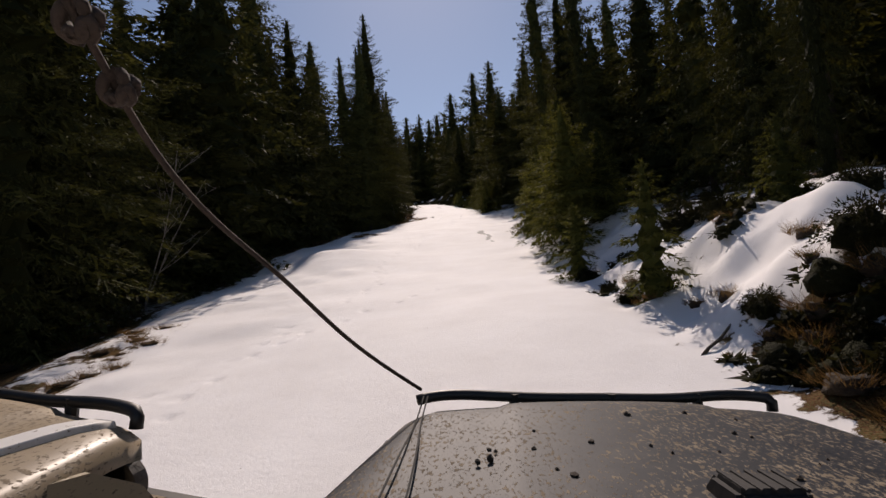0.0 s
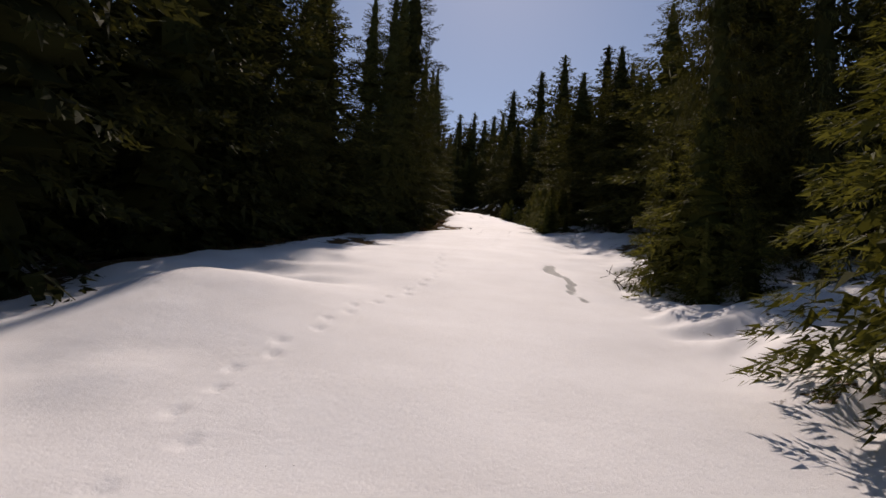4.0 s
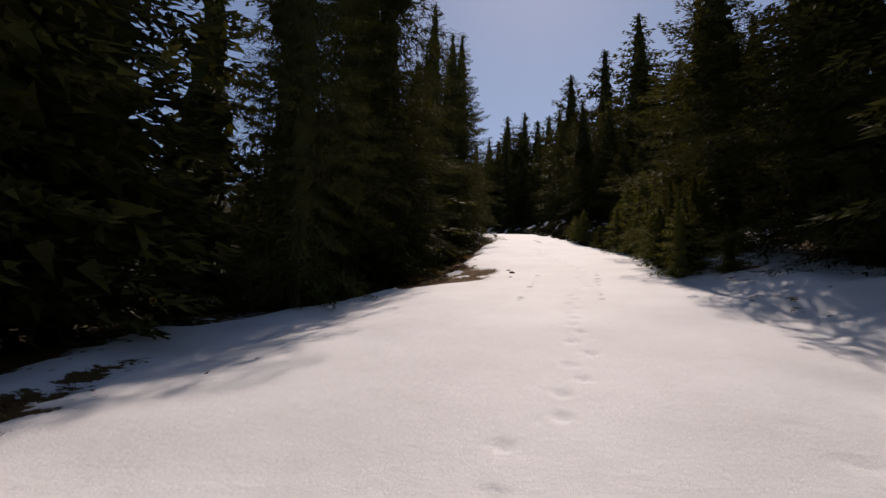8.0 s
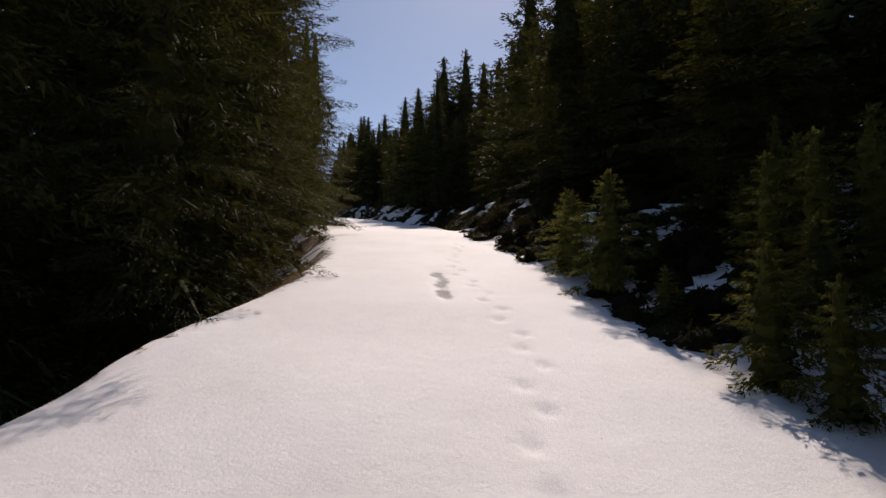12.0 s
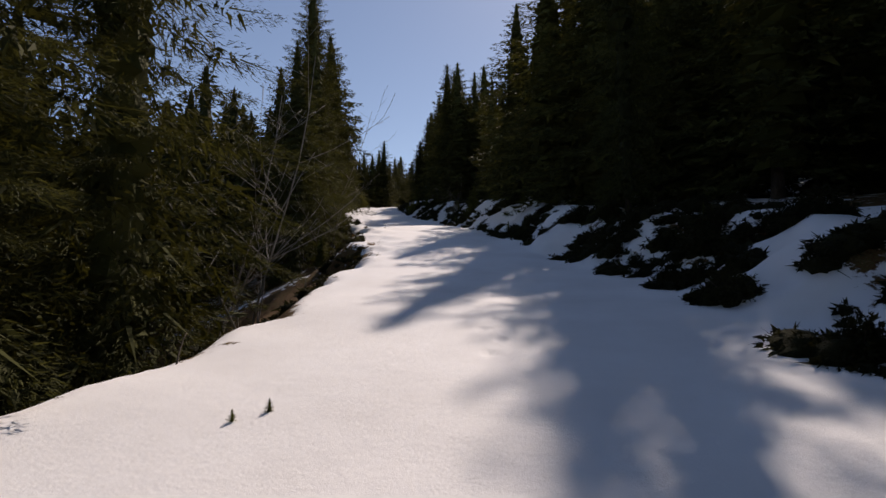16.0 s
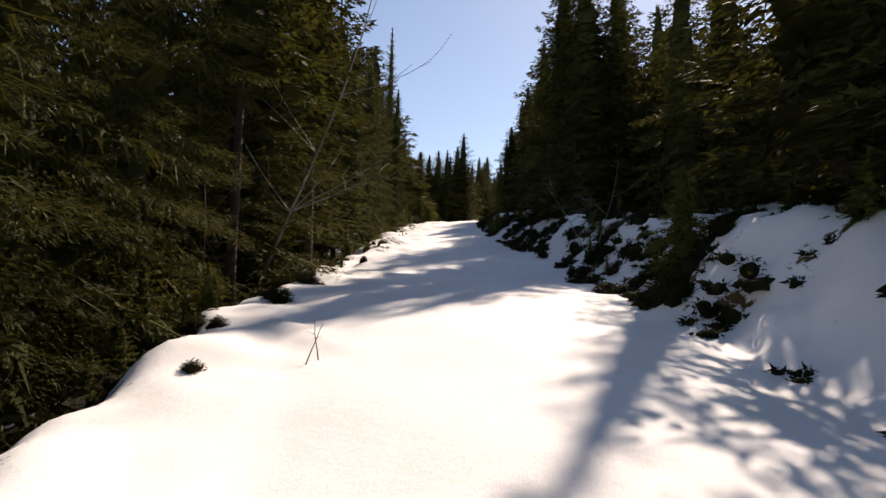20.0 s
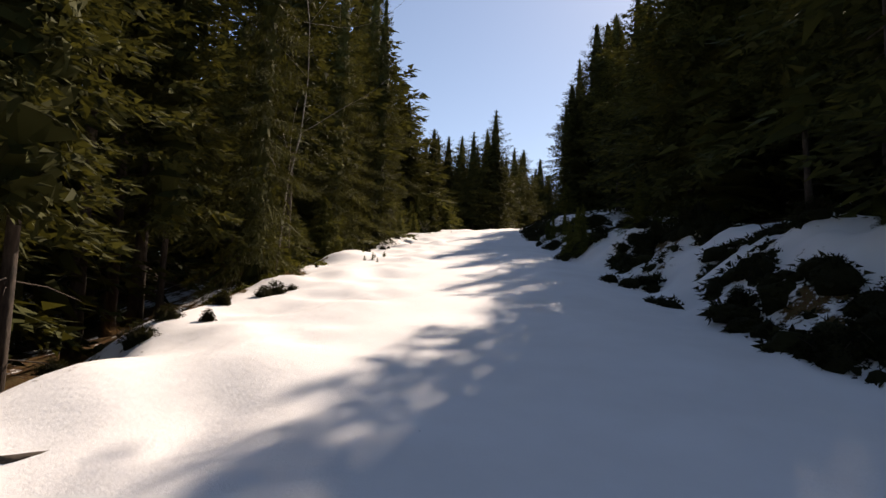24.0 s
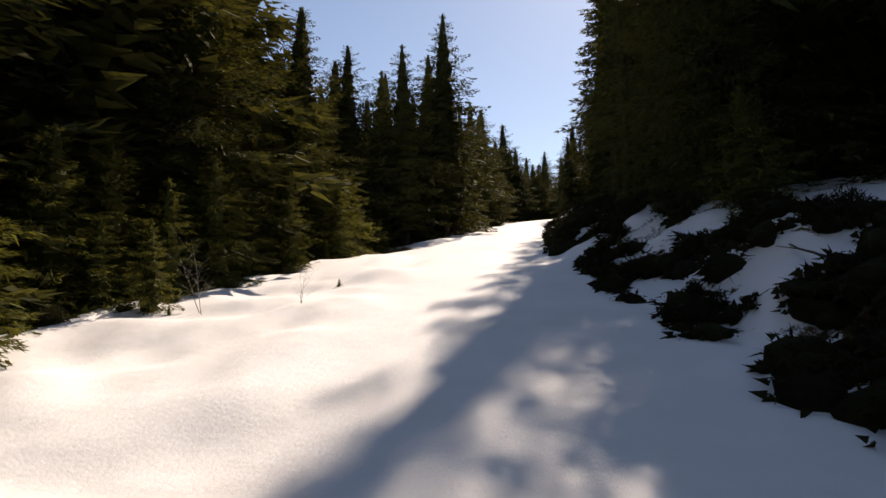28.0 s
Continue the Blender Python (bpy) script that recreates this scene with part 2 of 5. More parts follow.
BANK = ((-20, 1.1), (8, 1.25), (15, 0.9), (22, 0.5), (30, 0.15), (40, 0.25), (50, 0.45), (58, 0.85), (75, 0.95), (90, 1.1), (103, 1.2), (115, 1.6), (126, 1.7), (140, 1.3), (152, 0.85), (162, 1.0), (180, 1.0), (260, 1.0))


LEDGE = ((-20, 0.1), (40, 0.1), (52, 0.4), (70, 0.45), (92, 0.75), (112, 0.8), (124, 0.5), (142, 0.4), (154, 0.1), (260, 0.1))


def table(rows, s):
    return np.interp(s, [r[0] for r in rows], [r[1] for r in rows])


def smooth_table(rows, s, width=3.0):
    return sum(table(rows, s + k * width / 2) * w for k, w in ((-2, 0.1), (-1, 0.23), (0, 0.34), (1, 0.23), (2, 0.1)))


LATTICE = np.random.RandomState(7).rand(256, 256)


def grain(x, y, size, shift=0.0):
    """Smooth value noise, 0 to 1."""
    x, y = np.asarray(x) / size + 37.3 + shift, np.asarray(y) / size + 91.7 - shift
    i, j = np.floor(x).astype(int), np.floor(y).astype(int)
    f, g = x - i, y - j
    f, g = f * f * (3 - 2 * f), g * g * (3 - 2 * g)
    v = lambda a, b: LATTICE[a % 256, b % 256]
    return (v(i, j) * (1 - f) + v(i + 1, j) * f) * (1 - g) + (v(i, j + 1) * (1 - f) + v(i + 1, j + 1) * f) * g


def step(x):
    x = np.clip(x, 0, 1)
    return x * x * (3 - 2 * x)


def wander(s, shift):
    """How far an edge strays from its line."""
    s = np.asarray(s, float)
    return step((s - 60) / 30) * ((grain(s, 3, 2.2, shift) - 0.5) * 0.9 + (grain(s, 9, 0.8, shift) - 0.5) * 0.5) + (grain(s, 6, 1.4, shift) - 0.5) * 0.3


def lie(s, u):
    """Height of the ground at s metres along the track and u metres to its right, without the small dents."""
    s, u = np.asarray(s, float), np.asarray(u, float)
    z = smooth_table(RISE, s)
    low = np.maximum(-u - smooth_table(LOW_EDGE, s) + 0.3 + wander(s, 4), 0)
    near = np.minimum(low, 9.0)
    z = z - table(LOW_FALL, s) * (near - 0.8 * (1 - np.exp(-near / 0.8))) - 0.12 * np.clip(low - 9, 0, 80)
    z = z - smooth_table(LEDGE, s) * step((low - 0.15) / 1.3)
    z = z + 0.38 * np.exp(-((s - 20.4) / 1.9) ** 2 - ((u + 4.2) / 1.5) ** 2) - 0.25 * np.exp(-((s - 22.2) / 0.5) ** 2 - ((u + 3.9) / 1.1) ** 2)
    high = np.maximum(u - smooth_table(HIGH_EDGE, s) + wander(s, 40), 0)
    z = z + smooth_table(BANK, s) * step(high / 2.3) + 0.10 * np.clip(high - 1.5, 0, 80)
    away = step((np.abs(u) - 1.8) / 2.5)
    lump = (grain(s, u, 2.7) - 0.5) * 0.28 + (grain(s, u, 0.9, 5) - 0.5) * 0.14 + (grain(s, u, 7, 9) - 0.5) * 0.35
    bank_lump = table(((20, 1.0), (27, 0.3), (58, 0.35), (66, 1.0)), s) * step(high / 0.6) * step((6 - high) / 3) * ((grain(s, u, 0.75, 3) - 0.5) * 0.34 + (grain(s, u, 0.4, 4) - 0.5) * 0.22)
    # humps along the low side, where the snow has sunk between shrubs
    humps = step((s - 92) / 8) * step((-u - 0.9) / 1.2) * step((7 - np.abs(u)) / 2) * ((grain(s, u, 1.1, 13) - 0.5) * 0.26 + (grain(s, u, 0.5, 14) - 0.5) * 0.10)
    return z + away * lump + bank_lump + humps + (grain(s, u, 1.6, 2) - 0.5) * 0.05 + (grain(s, u, 5, 8) - 0.5) * 0.08


def spot(s, u):
    """World x, y of a place given along and across the track."""
    s, u = np.asarray(s, float), np.asarray(u, float)
    k = [np.interp(s, ALONG, q) for q in (LINE[:, 0], LINE[:, 1], TANGENT[:, 0], TANGENT[:, 1])]
    over = s - np.clip(s, ALONG[0], ALONG[-1])
    return k[0] + k[2] * over + k[3] * u, k[1] + k[3] * over - k[2] * u


def stand(s, u, sink=0.0):
    x, y = spot(s, u)
    return Vector((float(x), float(y), float(lie(s, u)) - sink))


# ---- the ground: one sheet from the track to the horizon ----
# rows of animal prints: along and across at the start and the end, and the pace
PRINTS = ((4.0, -2.6, 16.0, -2.1, 0.6), (16.0, -2.3, 28.0, -0.9, 0.5), (28.0, -0.9, 33.0, 0.2, 0.62), (5.5, -3.2, 12.0, -0.4, 0.7), (33.0, 0.2, 42.0, 0.9, 0.5), (42.0, 0.5, 52.0, -0.6, 0.5),
          (52.0, 0.3, 64.0, 1.1, 0.48), (68.0, 0.3, 84.0, 0.8, 0.5), (86.0, 0.1, 93.0, 0.1, 0.5), (24.0, 2.6, 33.0, 2.0, 0.6))


def bareness(s, u):
    low = -u - table(LOW_EDGE, s) + wander(s, 4)
    high = u - table(HIGH_EDGE, s) + wander(s, 40)
    patchy, big = grain(s, u, 0.8, 21), grain(s, u, 2.6, 33)
    wood = np.maximum(step((low + 0.7) / 1.3) * (0.62 + 0.75 * (big - 0.35)), step((high - 2.6) / 2.0) * (0.42 + 0.8 * (big - 0.42)))
    bank = step(high / 0.7) * step((3.4 - high) / 1.2) * table(((-20, 0.9), (9, 0.9), (14, 0.55), (30, 0.3), (40, 0.4), (43, 1.1), (56, 1.0), (90, 0.9), (97, 0.62), (132, 0.62), (146, 0.8), (158, 0.9), (260, 0.8)), s) \
        * (0.36 + 0.9 * (patchy - 0.45) + 0.5 * (big - 0.5))
    turf = step((s - 41.0) / 1.2) * step((49.0 - s) / 1.5) * step((-u - 1.0 - 0.35 * np.maximum(s - 44, 0) - 0.5 * big - 0.6 * patchy) / 0.9) * 0.95
    turf = np.maximum(turf, step((s - 28.4) / 1.2) * step((35 - s) / 1.2) * step((-u - 2.6 - 0.35 * np.maximum(s - 30.5, 0)) / 1.6) * step((5.4 + u) / 0.8) * 0.85)
    turf = turf * (1 - 0.75 * step((grain(s, u, 0.55, 71) - 0.74) / 0.07))
    turf = np.maximum(turf, step((s - 57) / 1) * step((61.5 - s) / 1.5) * step((-u - 1.6) / 1.0) * 0.7)
    turf = np.maximum(turf, step((s - 28) / 2) * step((36 - s) / 2) * step((u - 4.6) / 0.9) * 0.6)
    start = step((14 - s) / 3) * step((-u - 4.3) / 1.0) * (0.36 + 0.8 * (patchy - 0.45))
    mound = 1.1 * np.exp(-((s - 4.0) / 1.5) ** 2 - ((u - 3.15) / 0.7) ** 2)
    return np.clip(np.maximum.reduce([wood, bank, turf, start, mound]), 0, 1)


def slushiness(s, u):
    pool = np.exp(-((u - 1.84 - 0.1 * np.sin(2.1 * s)) / (0.075 + 0.09 * step((s - 25) / 1.5))) ** 2) * step((s - 22) / 0.6) * step((27.6 - s) / 0.5) * (0.55 + 0.8 * grain(s, u, 0.7, 61))
    ruts = sum(np.exp(-((u - c) / 0.13) ** 2) for c in (-0.55, 0.95)) * step((s - 37) / 2) * step((45 - s) / 2) * 0.42
    mark = np.exp(-((u - 0.2) / 0.14) ** 2) * step((s - 56.5) / 1) * step((60 - s) / 1) * 0.8
    return np.clip((pool * 1.1 + (ruts + mark) * (0.3 + 0.9 * grain(s, u, 0.3, 50))) , 0, 1)


def make_ground():
    fine_u = np.r_[np.arange(-4.0, -2.7, 0.13), np.arange(-2.7, 1.3, 0.06), np.arange(1.3, 4.6, 0.13)]
    out = np.array([0.2, 0.4, 0.6, 0.85, 1.1, 1.4, 1.7, 2.1, 2.5, 3, 3.6, 4.3, 5.2, 6.3, 7.6, 9.2, 11, 14, 18, 23, 30, 40, 60, 110, 250, 700, 2500])
    us = np.r_[-4.0 - out[::-1], fine_u, 4.6 + out]
    ss = np.r_[-2500, -700, -200, np.arange(-60, -6, 4.0), np.arange(-6, 1, 0.14), np.arange(1, 95, 0.085), np.arange(95, 166, 0.2), np.arange(166, 260, 1.0), 300, 420, 900, 2500]
    s, u = np.meshgrid(ss, us, indexing="ij")
    x, y = spot(s, u)
    # far from the track the sheet straightens
    ax, ay = LINE[0]
    bx, by = LINE[-1]
    long = math.hypot(bx - ax, by - ay)
    dx, dy = (bx - ax) / long, (by - ay) / long
    k = (s - ALONG[0]) * long / (ALONG[-1] - ALONG[0])
    w = step((np.abs(u) - 60) / 300)
    x, y = x * (1 - w) + w * (ax + dx * k + dy * u), y * (1 - w) + w * (ay + dy * k - dx * u)
    z = lie(np.clip(s, -60, 260), np.clip(u, -95, 95))
    bare, slush = bareness(s, u), slushiness(s, u)
    z = z - 0.05 * step((bare - 0.35) / 0.3) - 0.035 * slush
    # prints of a fox and a hare
    rng = np.random.RandomState(3)
    cols = np.where(np.abs(us) < 4.5)[0]
    for s0, u0, s1, u1, pace in PRINTS:
        n = int(math.hypot(s1 - s0, u1 - u0) / pace)
        for i in range(n):
            q = (i + 0.5) / n
            ps = s0 + (s1 - s0) * q + rng.normal(0, 0.04)
            pu = u0 + (u1 - u0) * q + 0.25 * math.sin(ps * 0.6) + (0.07 if i % 2 else -0.07) + rng.normal(0, 0.03)
            r0, r1 = np.searchsorted(ss, [ps - 0.4, ps + 0.4])
            a, b = s[r0:r1, cols], u[r0:r1, cols]
            hole = np.exp(-((a - ps) / 0.062) ** 2 - ((b - pu) / 0.045) ** 2)
            z[r0:r1, cols] -= 0.055 * hole
    n, m = s.shape
    mesh = bpy.data.meshes.new("ground")
    mesh.vertices.add(n * m)
    mesh.vertices.foreach_set("co", np.stack([x, y, z], -1).astype(np.float32).ravel())
    i = (np.arange(n - 1)[:, None] * m + np.arange(m - 1)[None]).ravel()
    quads = np.stack([i, i + 1, i + m + 1, i + m], 1)[:, ::-1]
    mesh.loops.add(quads.size)
    mesh.loops.foreach_set("vertex_index", np.ascontiguousarray(quads).ravel())
    mesh.polygons.add(len(quads))
    mesh.polygons.foreach_set("loop_start", np.arange(0, quads.size, 4))
    for name, values in (("bare", bare), ("slush", slush)):
        mesh.attributes.new(name, "FLOAT", "POINT").data.foreach_set("value", values.astype(np.float32).ravel())
    mesh.update(calc_edges=True)
    mesh.shade_smooth()
    if mesh.polygons[len(quads) // 2].normal.z < 0:
        mesh.flip_normals()
    mesh.materials.append(GROUND)
    return tagged(new("ground", mesh), "old spring snow over a forest track, with bare litter under the trees", "ground", kind="structure")


ground = make_ground()


# ---- trees ----
def mesh_of(name, verts, faces, mat, smooth=False):
    mesh = bpy.data.meshes.new(name)
    mesh.from_pydata(np.asarray(verts).tolist(), [], np.asarray(faces).tolist() if isinstance(faces, np.ndarray) else faces)
    mesh.update()
    if smooth:
        mesh.shade_smooth()
    mesh.materials.append(mat)
    return mesh


def tubes(paths, sides=6):
    """Verts and faces of tubes along paths; each path is rows of x, y, z, radius."""
    verts, faces = [], []
    for path in paths:
        path = np.asarray(path, float)
        way = np.gradient(path[:, :3], axis=0)
        way /= np.linalg.norm(way, axis=1, keepdims=True) + 1e-9
        ref = np.array([1.0, 0, 0]) if abs(way[0, 0]) < 0.8 else np.array([0, 1.0, 0])
        a = np.cross(way, ref)
        a /= np.linalg.norm(a, axis=1, keepdims=True) + 1e-9
        b = np.cross(way, a)
        base = len(verts)
        for p, da, db in zip(path, a, b):
            for k in range(sides):
                c, s = math.cos(2 * math.pi * k / sides), math.sin(2 * math.pi * k / sides)
                verts.append(p[:3] + p[3] * (c * da + s * db))
        for i in range(len(path) - 1):
            for k in range(sides):
                q, r = base + i * sides + k, base + i * sides + (k + 1) % sides
                faces.append((q, r, r + sides, q + sides))
        faces.append(tuple(base + k for k in range(sides))[::-1])
        faces.append(tuple(base + (len(path) - 1) * sides + k for k in range(sides)))
    return verts, faces


def blades(roots, tips, widths, side):
    """Pointed needle sprays from roots to tips, as verts and triangles."""
    off = side * widths[:, None]
    near = roots + (tips - roots) * 0.12
    v = np.stack([near - off, near + off, tips], 1).reshape(-1, 3)
    return v, np.arange(len(v)).reshape(-1, 3)


CORE_SIDES = 9
CORE_COS, CORE_SIN = np.cos(np.arange(CORE_SIDES) * 2 * np.pi / CORE_SIDES), np.sin(np.arange(CORE_SIDES) * 2 * np.pi / CORE_SIDES)


def spruce_shape(seed, height, radius, foot, whorls, per, density, long0, width, fine_to=0.0):
    """Trunk path and needle sprays of a spruce: whorls of sagging boughs, each a fringe of twigs."""
    rng = np.random.RandomState(seed)
    lean = rng.normal(0, 0.012, 2)
    zs = np.linspace(-0.25, height * 0.98, 9)
    trunk_r = height * (0.0095 if foot < 0.2 else 0.0075) + 0.015
    trunk = [(lean[0] * z + 0.02 * math.sin(z), lean[1] * z, z, max(trunk_r * (1 - max(z, 0) / height) ** 0.8, 0.008) * (1.35 if z < 0 else 1)) for z in zs]
    roots, tips, widths, sides, core = [], [], [], [], []
    lop = rng.uniform(0, 6.28)
    up = np.array([0, 0, 1.0])
    for w in range(whorls):
        q = max(w + rng.uniform(-0.35, 0.35), 0) / whorls
        q = foot + (1 - foot) * min(1 - (1 - q) * (1 - 0.22 * q), 0.985)
        z0 = height * q
        rel = (q - foot) / (1 - foot)
        reach = 1.12 * radius * min((1 - rel) / 0.72, 1.0) ** 0.8 * (0.75 + 0.25 * min(rel / 0.1 + 0.2, 1)) + 0.005 * height
        # the dark inside of the crown: two ragged rings a whorl
        gap_up = height * (1 - foot) / whorls
        for share, drop in ((0.17 if z0 < fine_to else 0.36, -0.08 * reach * (1 - q)), (0.10 if z0 < fine_to else 0.22, 0.5 * gap_up)):
            ring_r = reach * share * rng.uniform(0.72, 1.22, CORE_SIDES)
            core.append(np.stack([lean[0] * z0 + ring_r * CORE_COS, lean[1] * z0 + ring_r * CORE_SIN, z0 + drop + rng.normal(0, 0.25, CORE_SIDES) * gap_up], 1))
        for k in range(per + rng.randint(0, 2)):
            az = 6.283 * k / per + rng.uniform(-0.5, 0.5) + w * 0.9
            length = reach * rng.uniform(0.6, 1.2) * (1 + 0.12 * math.cos(az - lop))
            lift = 0.65 * q - 0.14 + rng.normal(0, 0.08)
            sag = 0.85 * (1 - q) + 0.12
            dense = 2.4 if z0 < fine_to else 1.0
            n = max(int(density * dense * length), int((0.22 if density > 15 else 0.4) * density + 4))
            t = np.sqrt(np.linspace(0.012, 1.0, n)) + rng.uniform(-0.03, 0.03, n)
            out, acr = np.array([math.cos(az), math.sin(az), 0]), np.array([-math.sin(az), math.cos(az), 0])
            rise = lift * t - sag * t**2 + 0.62 * sag * t**3
            base = np.array([lean[0] * z0, lean[1] * z0, z0]) + length * (t[:, None] * out + rise[:, None] * up)
            # the bough itself
            at0 = np.array([lean[0] * z0, lean[1] * z0, z0])
            knee = [at0 + length * (k * out + (lift * k - sag * k**2 + 0.62 * sag * k**3) * up) for k in (0.3, 0.6, 1.0)]
            for p0, p1 in ((knee[0], knee[1]), (knee[1], knee[2])):
                roots.append(p0[None]), tips.append(p1[None]), widths.append(np.array([0.010 * length + 0.008])), sides.append(acr[None])
            # hanging side twigs, thick towards the trunk
            inner = 40 if 70 < density < 100 and fine_to else 20 if fine_to else 7 if density > 10 else 3
            t_in = rng.uniform(0.12, 0.72, inner)
            root_in = at0 + length * (t_in[:, None] * out + rng.normal(0, 0.10, (inner, 1)) * (1 - t_in)[:, None] * acr + (lift * t_in - sag * t_in**2 + 0.62 * sag * t_in**3)[:, None] * up)
            way_in = out * rng.uniform(-0.1, 0.9, (inner, 1)) + acr * rng.normal(0, 0.8, (inner, 1)) - up * rng.uniform(0.0, 1.3, (inner, 1))
            way_in /= np.linalg.norm(way_in, axis=1, keepdims=True)
            long_in = ((0.08 if fine_to else 0.16) * length + 0.6 * long0 * (1 - 0.6 * rel)) * rng.uniform(0.6, 1.3, inner)
            flat = np.cross(way_in, rng.normal(0, 1, (inner, 3)))
            flat /= np.linalg.norm(flat, axis=1, keepdims=True)
            roots.append(root_in), tips.append(root_in + way_in * long_in[:, None]), widths.append(long_in * (0.13 if fine_to else 0.2)), sides.append(flat)
            hand = rng.choice((-1.0, 1.0), n)
            ang = rng.uniform(0.2, 1.2, n) * (1 - 0.5 * t**3)
            droop = -rng.uniform(-0.35, 1.0, n) * (0.3 + 0.7 * (1 - q))
            way = np.cos(ang)[:, None] * out + (np.sin(ang) * hand)[:, None] * acr + droop[:, None] * up
            way /= np.linalg.norm(way, axis=1, keepdims=True)
            fan = length * 0.36 * np.clip(1.05 - t, 0, 1) ** 0.8 * np.clip(t * 4, 0.3, 1)
            aside = rng.uniform(0, 1, n) * fan
            base = base + (hand * aside)[:, None] * acr + (0.45 * aside)[:, None] * out - (rng.uniform(0, 1, n) ** 2 * (0.35 * fan + 0.5 * long0))[:, None] * up
            long = (long0 * (1.45 if fine_to and dense == 1.0 else 1.0) + 0.06 * length * (1 - t)) * rng.uniform(0.6, 1.25, n) * (1 - 0.6 * rel**2) * dense ** -0.15
            flat = np.cross(way, up + rng.normal(0, 0.6, (n, 3)))
            flat /= np.linalg.norm(flat, axis=1, keepdims=True)
            roots.append(base), tips.append(base + way * long[:, None]), widths.append(long * width * rng.uniform(0.7, 1.3, n) * (1.3 if fine_to and dense == 1.0 else dense ** -0.75)), sides.append(flat)
    top = np.tile([[lean[0] * height, lean[1] * height, height * 0.955]], (5, 1)) + rng.normal(0, 0.02, (5, 3))
    roots.append(top), tips.append(top + np.c_[rng.normal(0, 0.05, (5, 2)), np.full(5, height * 0.05)]), widths.append(np.full(5, 0.035)), sides.append(rng.normal(0, 0.6, (5, 3)))
    v, f = blades(*[np.concatenate(a) for a in (roots, tips, widths, sides)])
    rings, k = len(core), np.arange(CORE_SIDES)
    low = (np.arange(rings - 1)[:, None] * CORE_SIDES + k).ravel() + len(v)
    nxt = (np.arange(rings - 1)[:, None] * CORE_SIDES + (k + 1) % CORE_SIDES).ravel() + len(v)
    f = np.concatenate([f, np.stack([low, nxt, nxt + CORE_SIDES], 1), np.stack([low, nxt + CORE_SIDES, low + CORE_SIDES], 1)])
    v = np.concatenate([v, *core])
    return trunk, lean, rng, v, f


def spruce(seed, height, radius, foot, whorls, per, density, long0, width, mat, label, dead=0, fine_to=0.0, name="spruce_tree"):
    trunk, lean, rng, v, f = spruce_shape(seed, height, radius, foot, whorls, per, density, long0, width, fine_to)
    thing = tagged(new(name), label, "tree")
    part("trunk", mesh_of("trunk", *tubes([trunk], 8), BARK, True), None, thing)
    part("crown", mesh_of("crown", v, f, mat), None, thing)
    if dead:
        for _ in range(dead):
            z = rng.uniform(0.06, max(foot, 0.1) + 0.08) * height
            az, ln = rng.uniform(0, 6.28), rng.uniform(0.4, 1.3)
            o = np.array([math.cos(az), math.sin(az), 0])
            p0 = np.array([lean[0] * z, lean[1] * z, z])
            stick_path = [(*(p0 + o * ln * q + [0, 0, -0.25 * ln * q * q]), 0.014 * (1 - 0.7 * q)) for q in (0, 0.5, 1)]
            part("dead_branch", mesh_of("dead_branch", *tubes([stick_path], 4), DEAD_WOOD), None, thing, "bare broken grey lower branch")
    return thing


class Stock:
    """Builds a kind of thing once and then copies it to each place."""

    def __init__(self, things):
        self.things, self.used = things, [False] * len(things)

    def put(self, k, m, label="", group=""):
        k %= len(self.things)
        ob = self.things[k]
        if self.used[k]:
            ob = copy_thing(ob, m)
        else:
            ob.matrix_basis, self.used[k] = m, True
        return tagged(ob, label, group=group)

    def done(self):
        for ob, used in zip(self.things, self.used):
            if not used:
                for o in (*ob.children_recursive, ob):
                    bpy.data.objects.remove(o)


EDGE_LABEL = "tall dark green spruce with drooping boughs beside the track"
NEAR = Stock([spruce(11 + i, 12.0, r, foot, 38, 6, 35, 0.105, 0.21, NEEDLES, EDGE_LABEL, dead, 5.5)
              for i, (r, foot, dead) in enumerate(((2.3, 0.02, 0), (2.0, 0.05, 6), (2.5, 0.02, 0), (1.9, 0.08, 7), (2.2, 0.03, 0)))])
# the few that brush past the ride, twig by twig
CLOSE = Stock([spruce(21 + i, 12.0, r, foot, 40, 6, 72, 0.09, 0.13, NEEDLES, EDGE_LABEL, dead, 6.5)
               for i, (r, foot, dead) in enumerate(((2.2, 0.02, 0), (2.0, 0.05, 6)))])
TALL = Stock([spruce(41 + i, 14.0, r, foot, 32, 6, 27, 0.22, 0.2, NEEDLES, EDGE_LABEL, dead)
              for i, (r, foot, dead) in enumerate(((2.6, 0.02, 0), (2.3, 0.05, 6), (2.8, 0.02, 0), (2.2, 0.08, 6)))])
MIDDLE = Stock([spruce(91 + i, 14.0, r, foot, 25, 5, 14, 0.42, 0.25, NEEDLES, "dark spruce standing in the wood behind the track's edge", dead)
                for i, (r, foot, dead) in enumerate(((2.6, 0.06, 0), (2.2, 0.2, 4), (2.8, 0.1, 0), (2.4, 0.14, 3)))])
BARE_FOOT = Stock([spruce(31 + i, 15.0, 1.8, foot, 26, 5, 26, 0.28, 0.19, NEEDLES, "spruce with a long bare trunk and a high crown", 11)
                   for i, foot in enumerate((0.30, 0.38, 0.24))])
HALF_GROWN = Stock([spruce(61 + i, 5.0, r, 0.02, 21, 6, 58, 0.17, 0.11, NEEDLES_YOUNG, "half-grown green spruce with dense boughs down to the snow", 0, 0.0, "young_spruce")
                    for i, r in enumerate((1.45, 1.25, 1.6))])
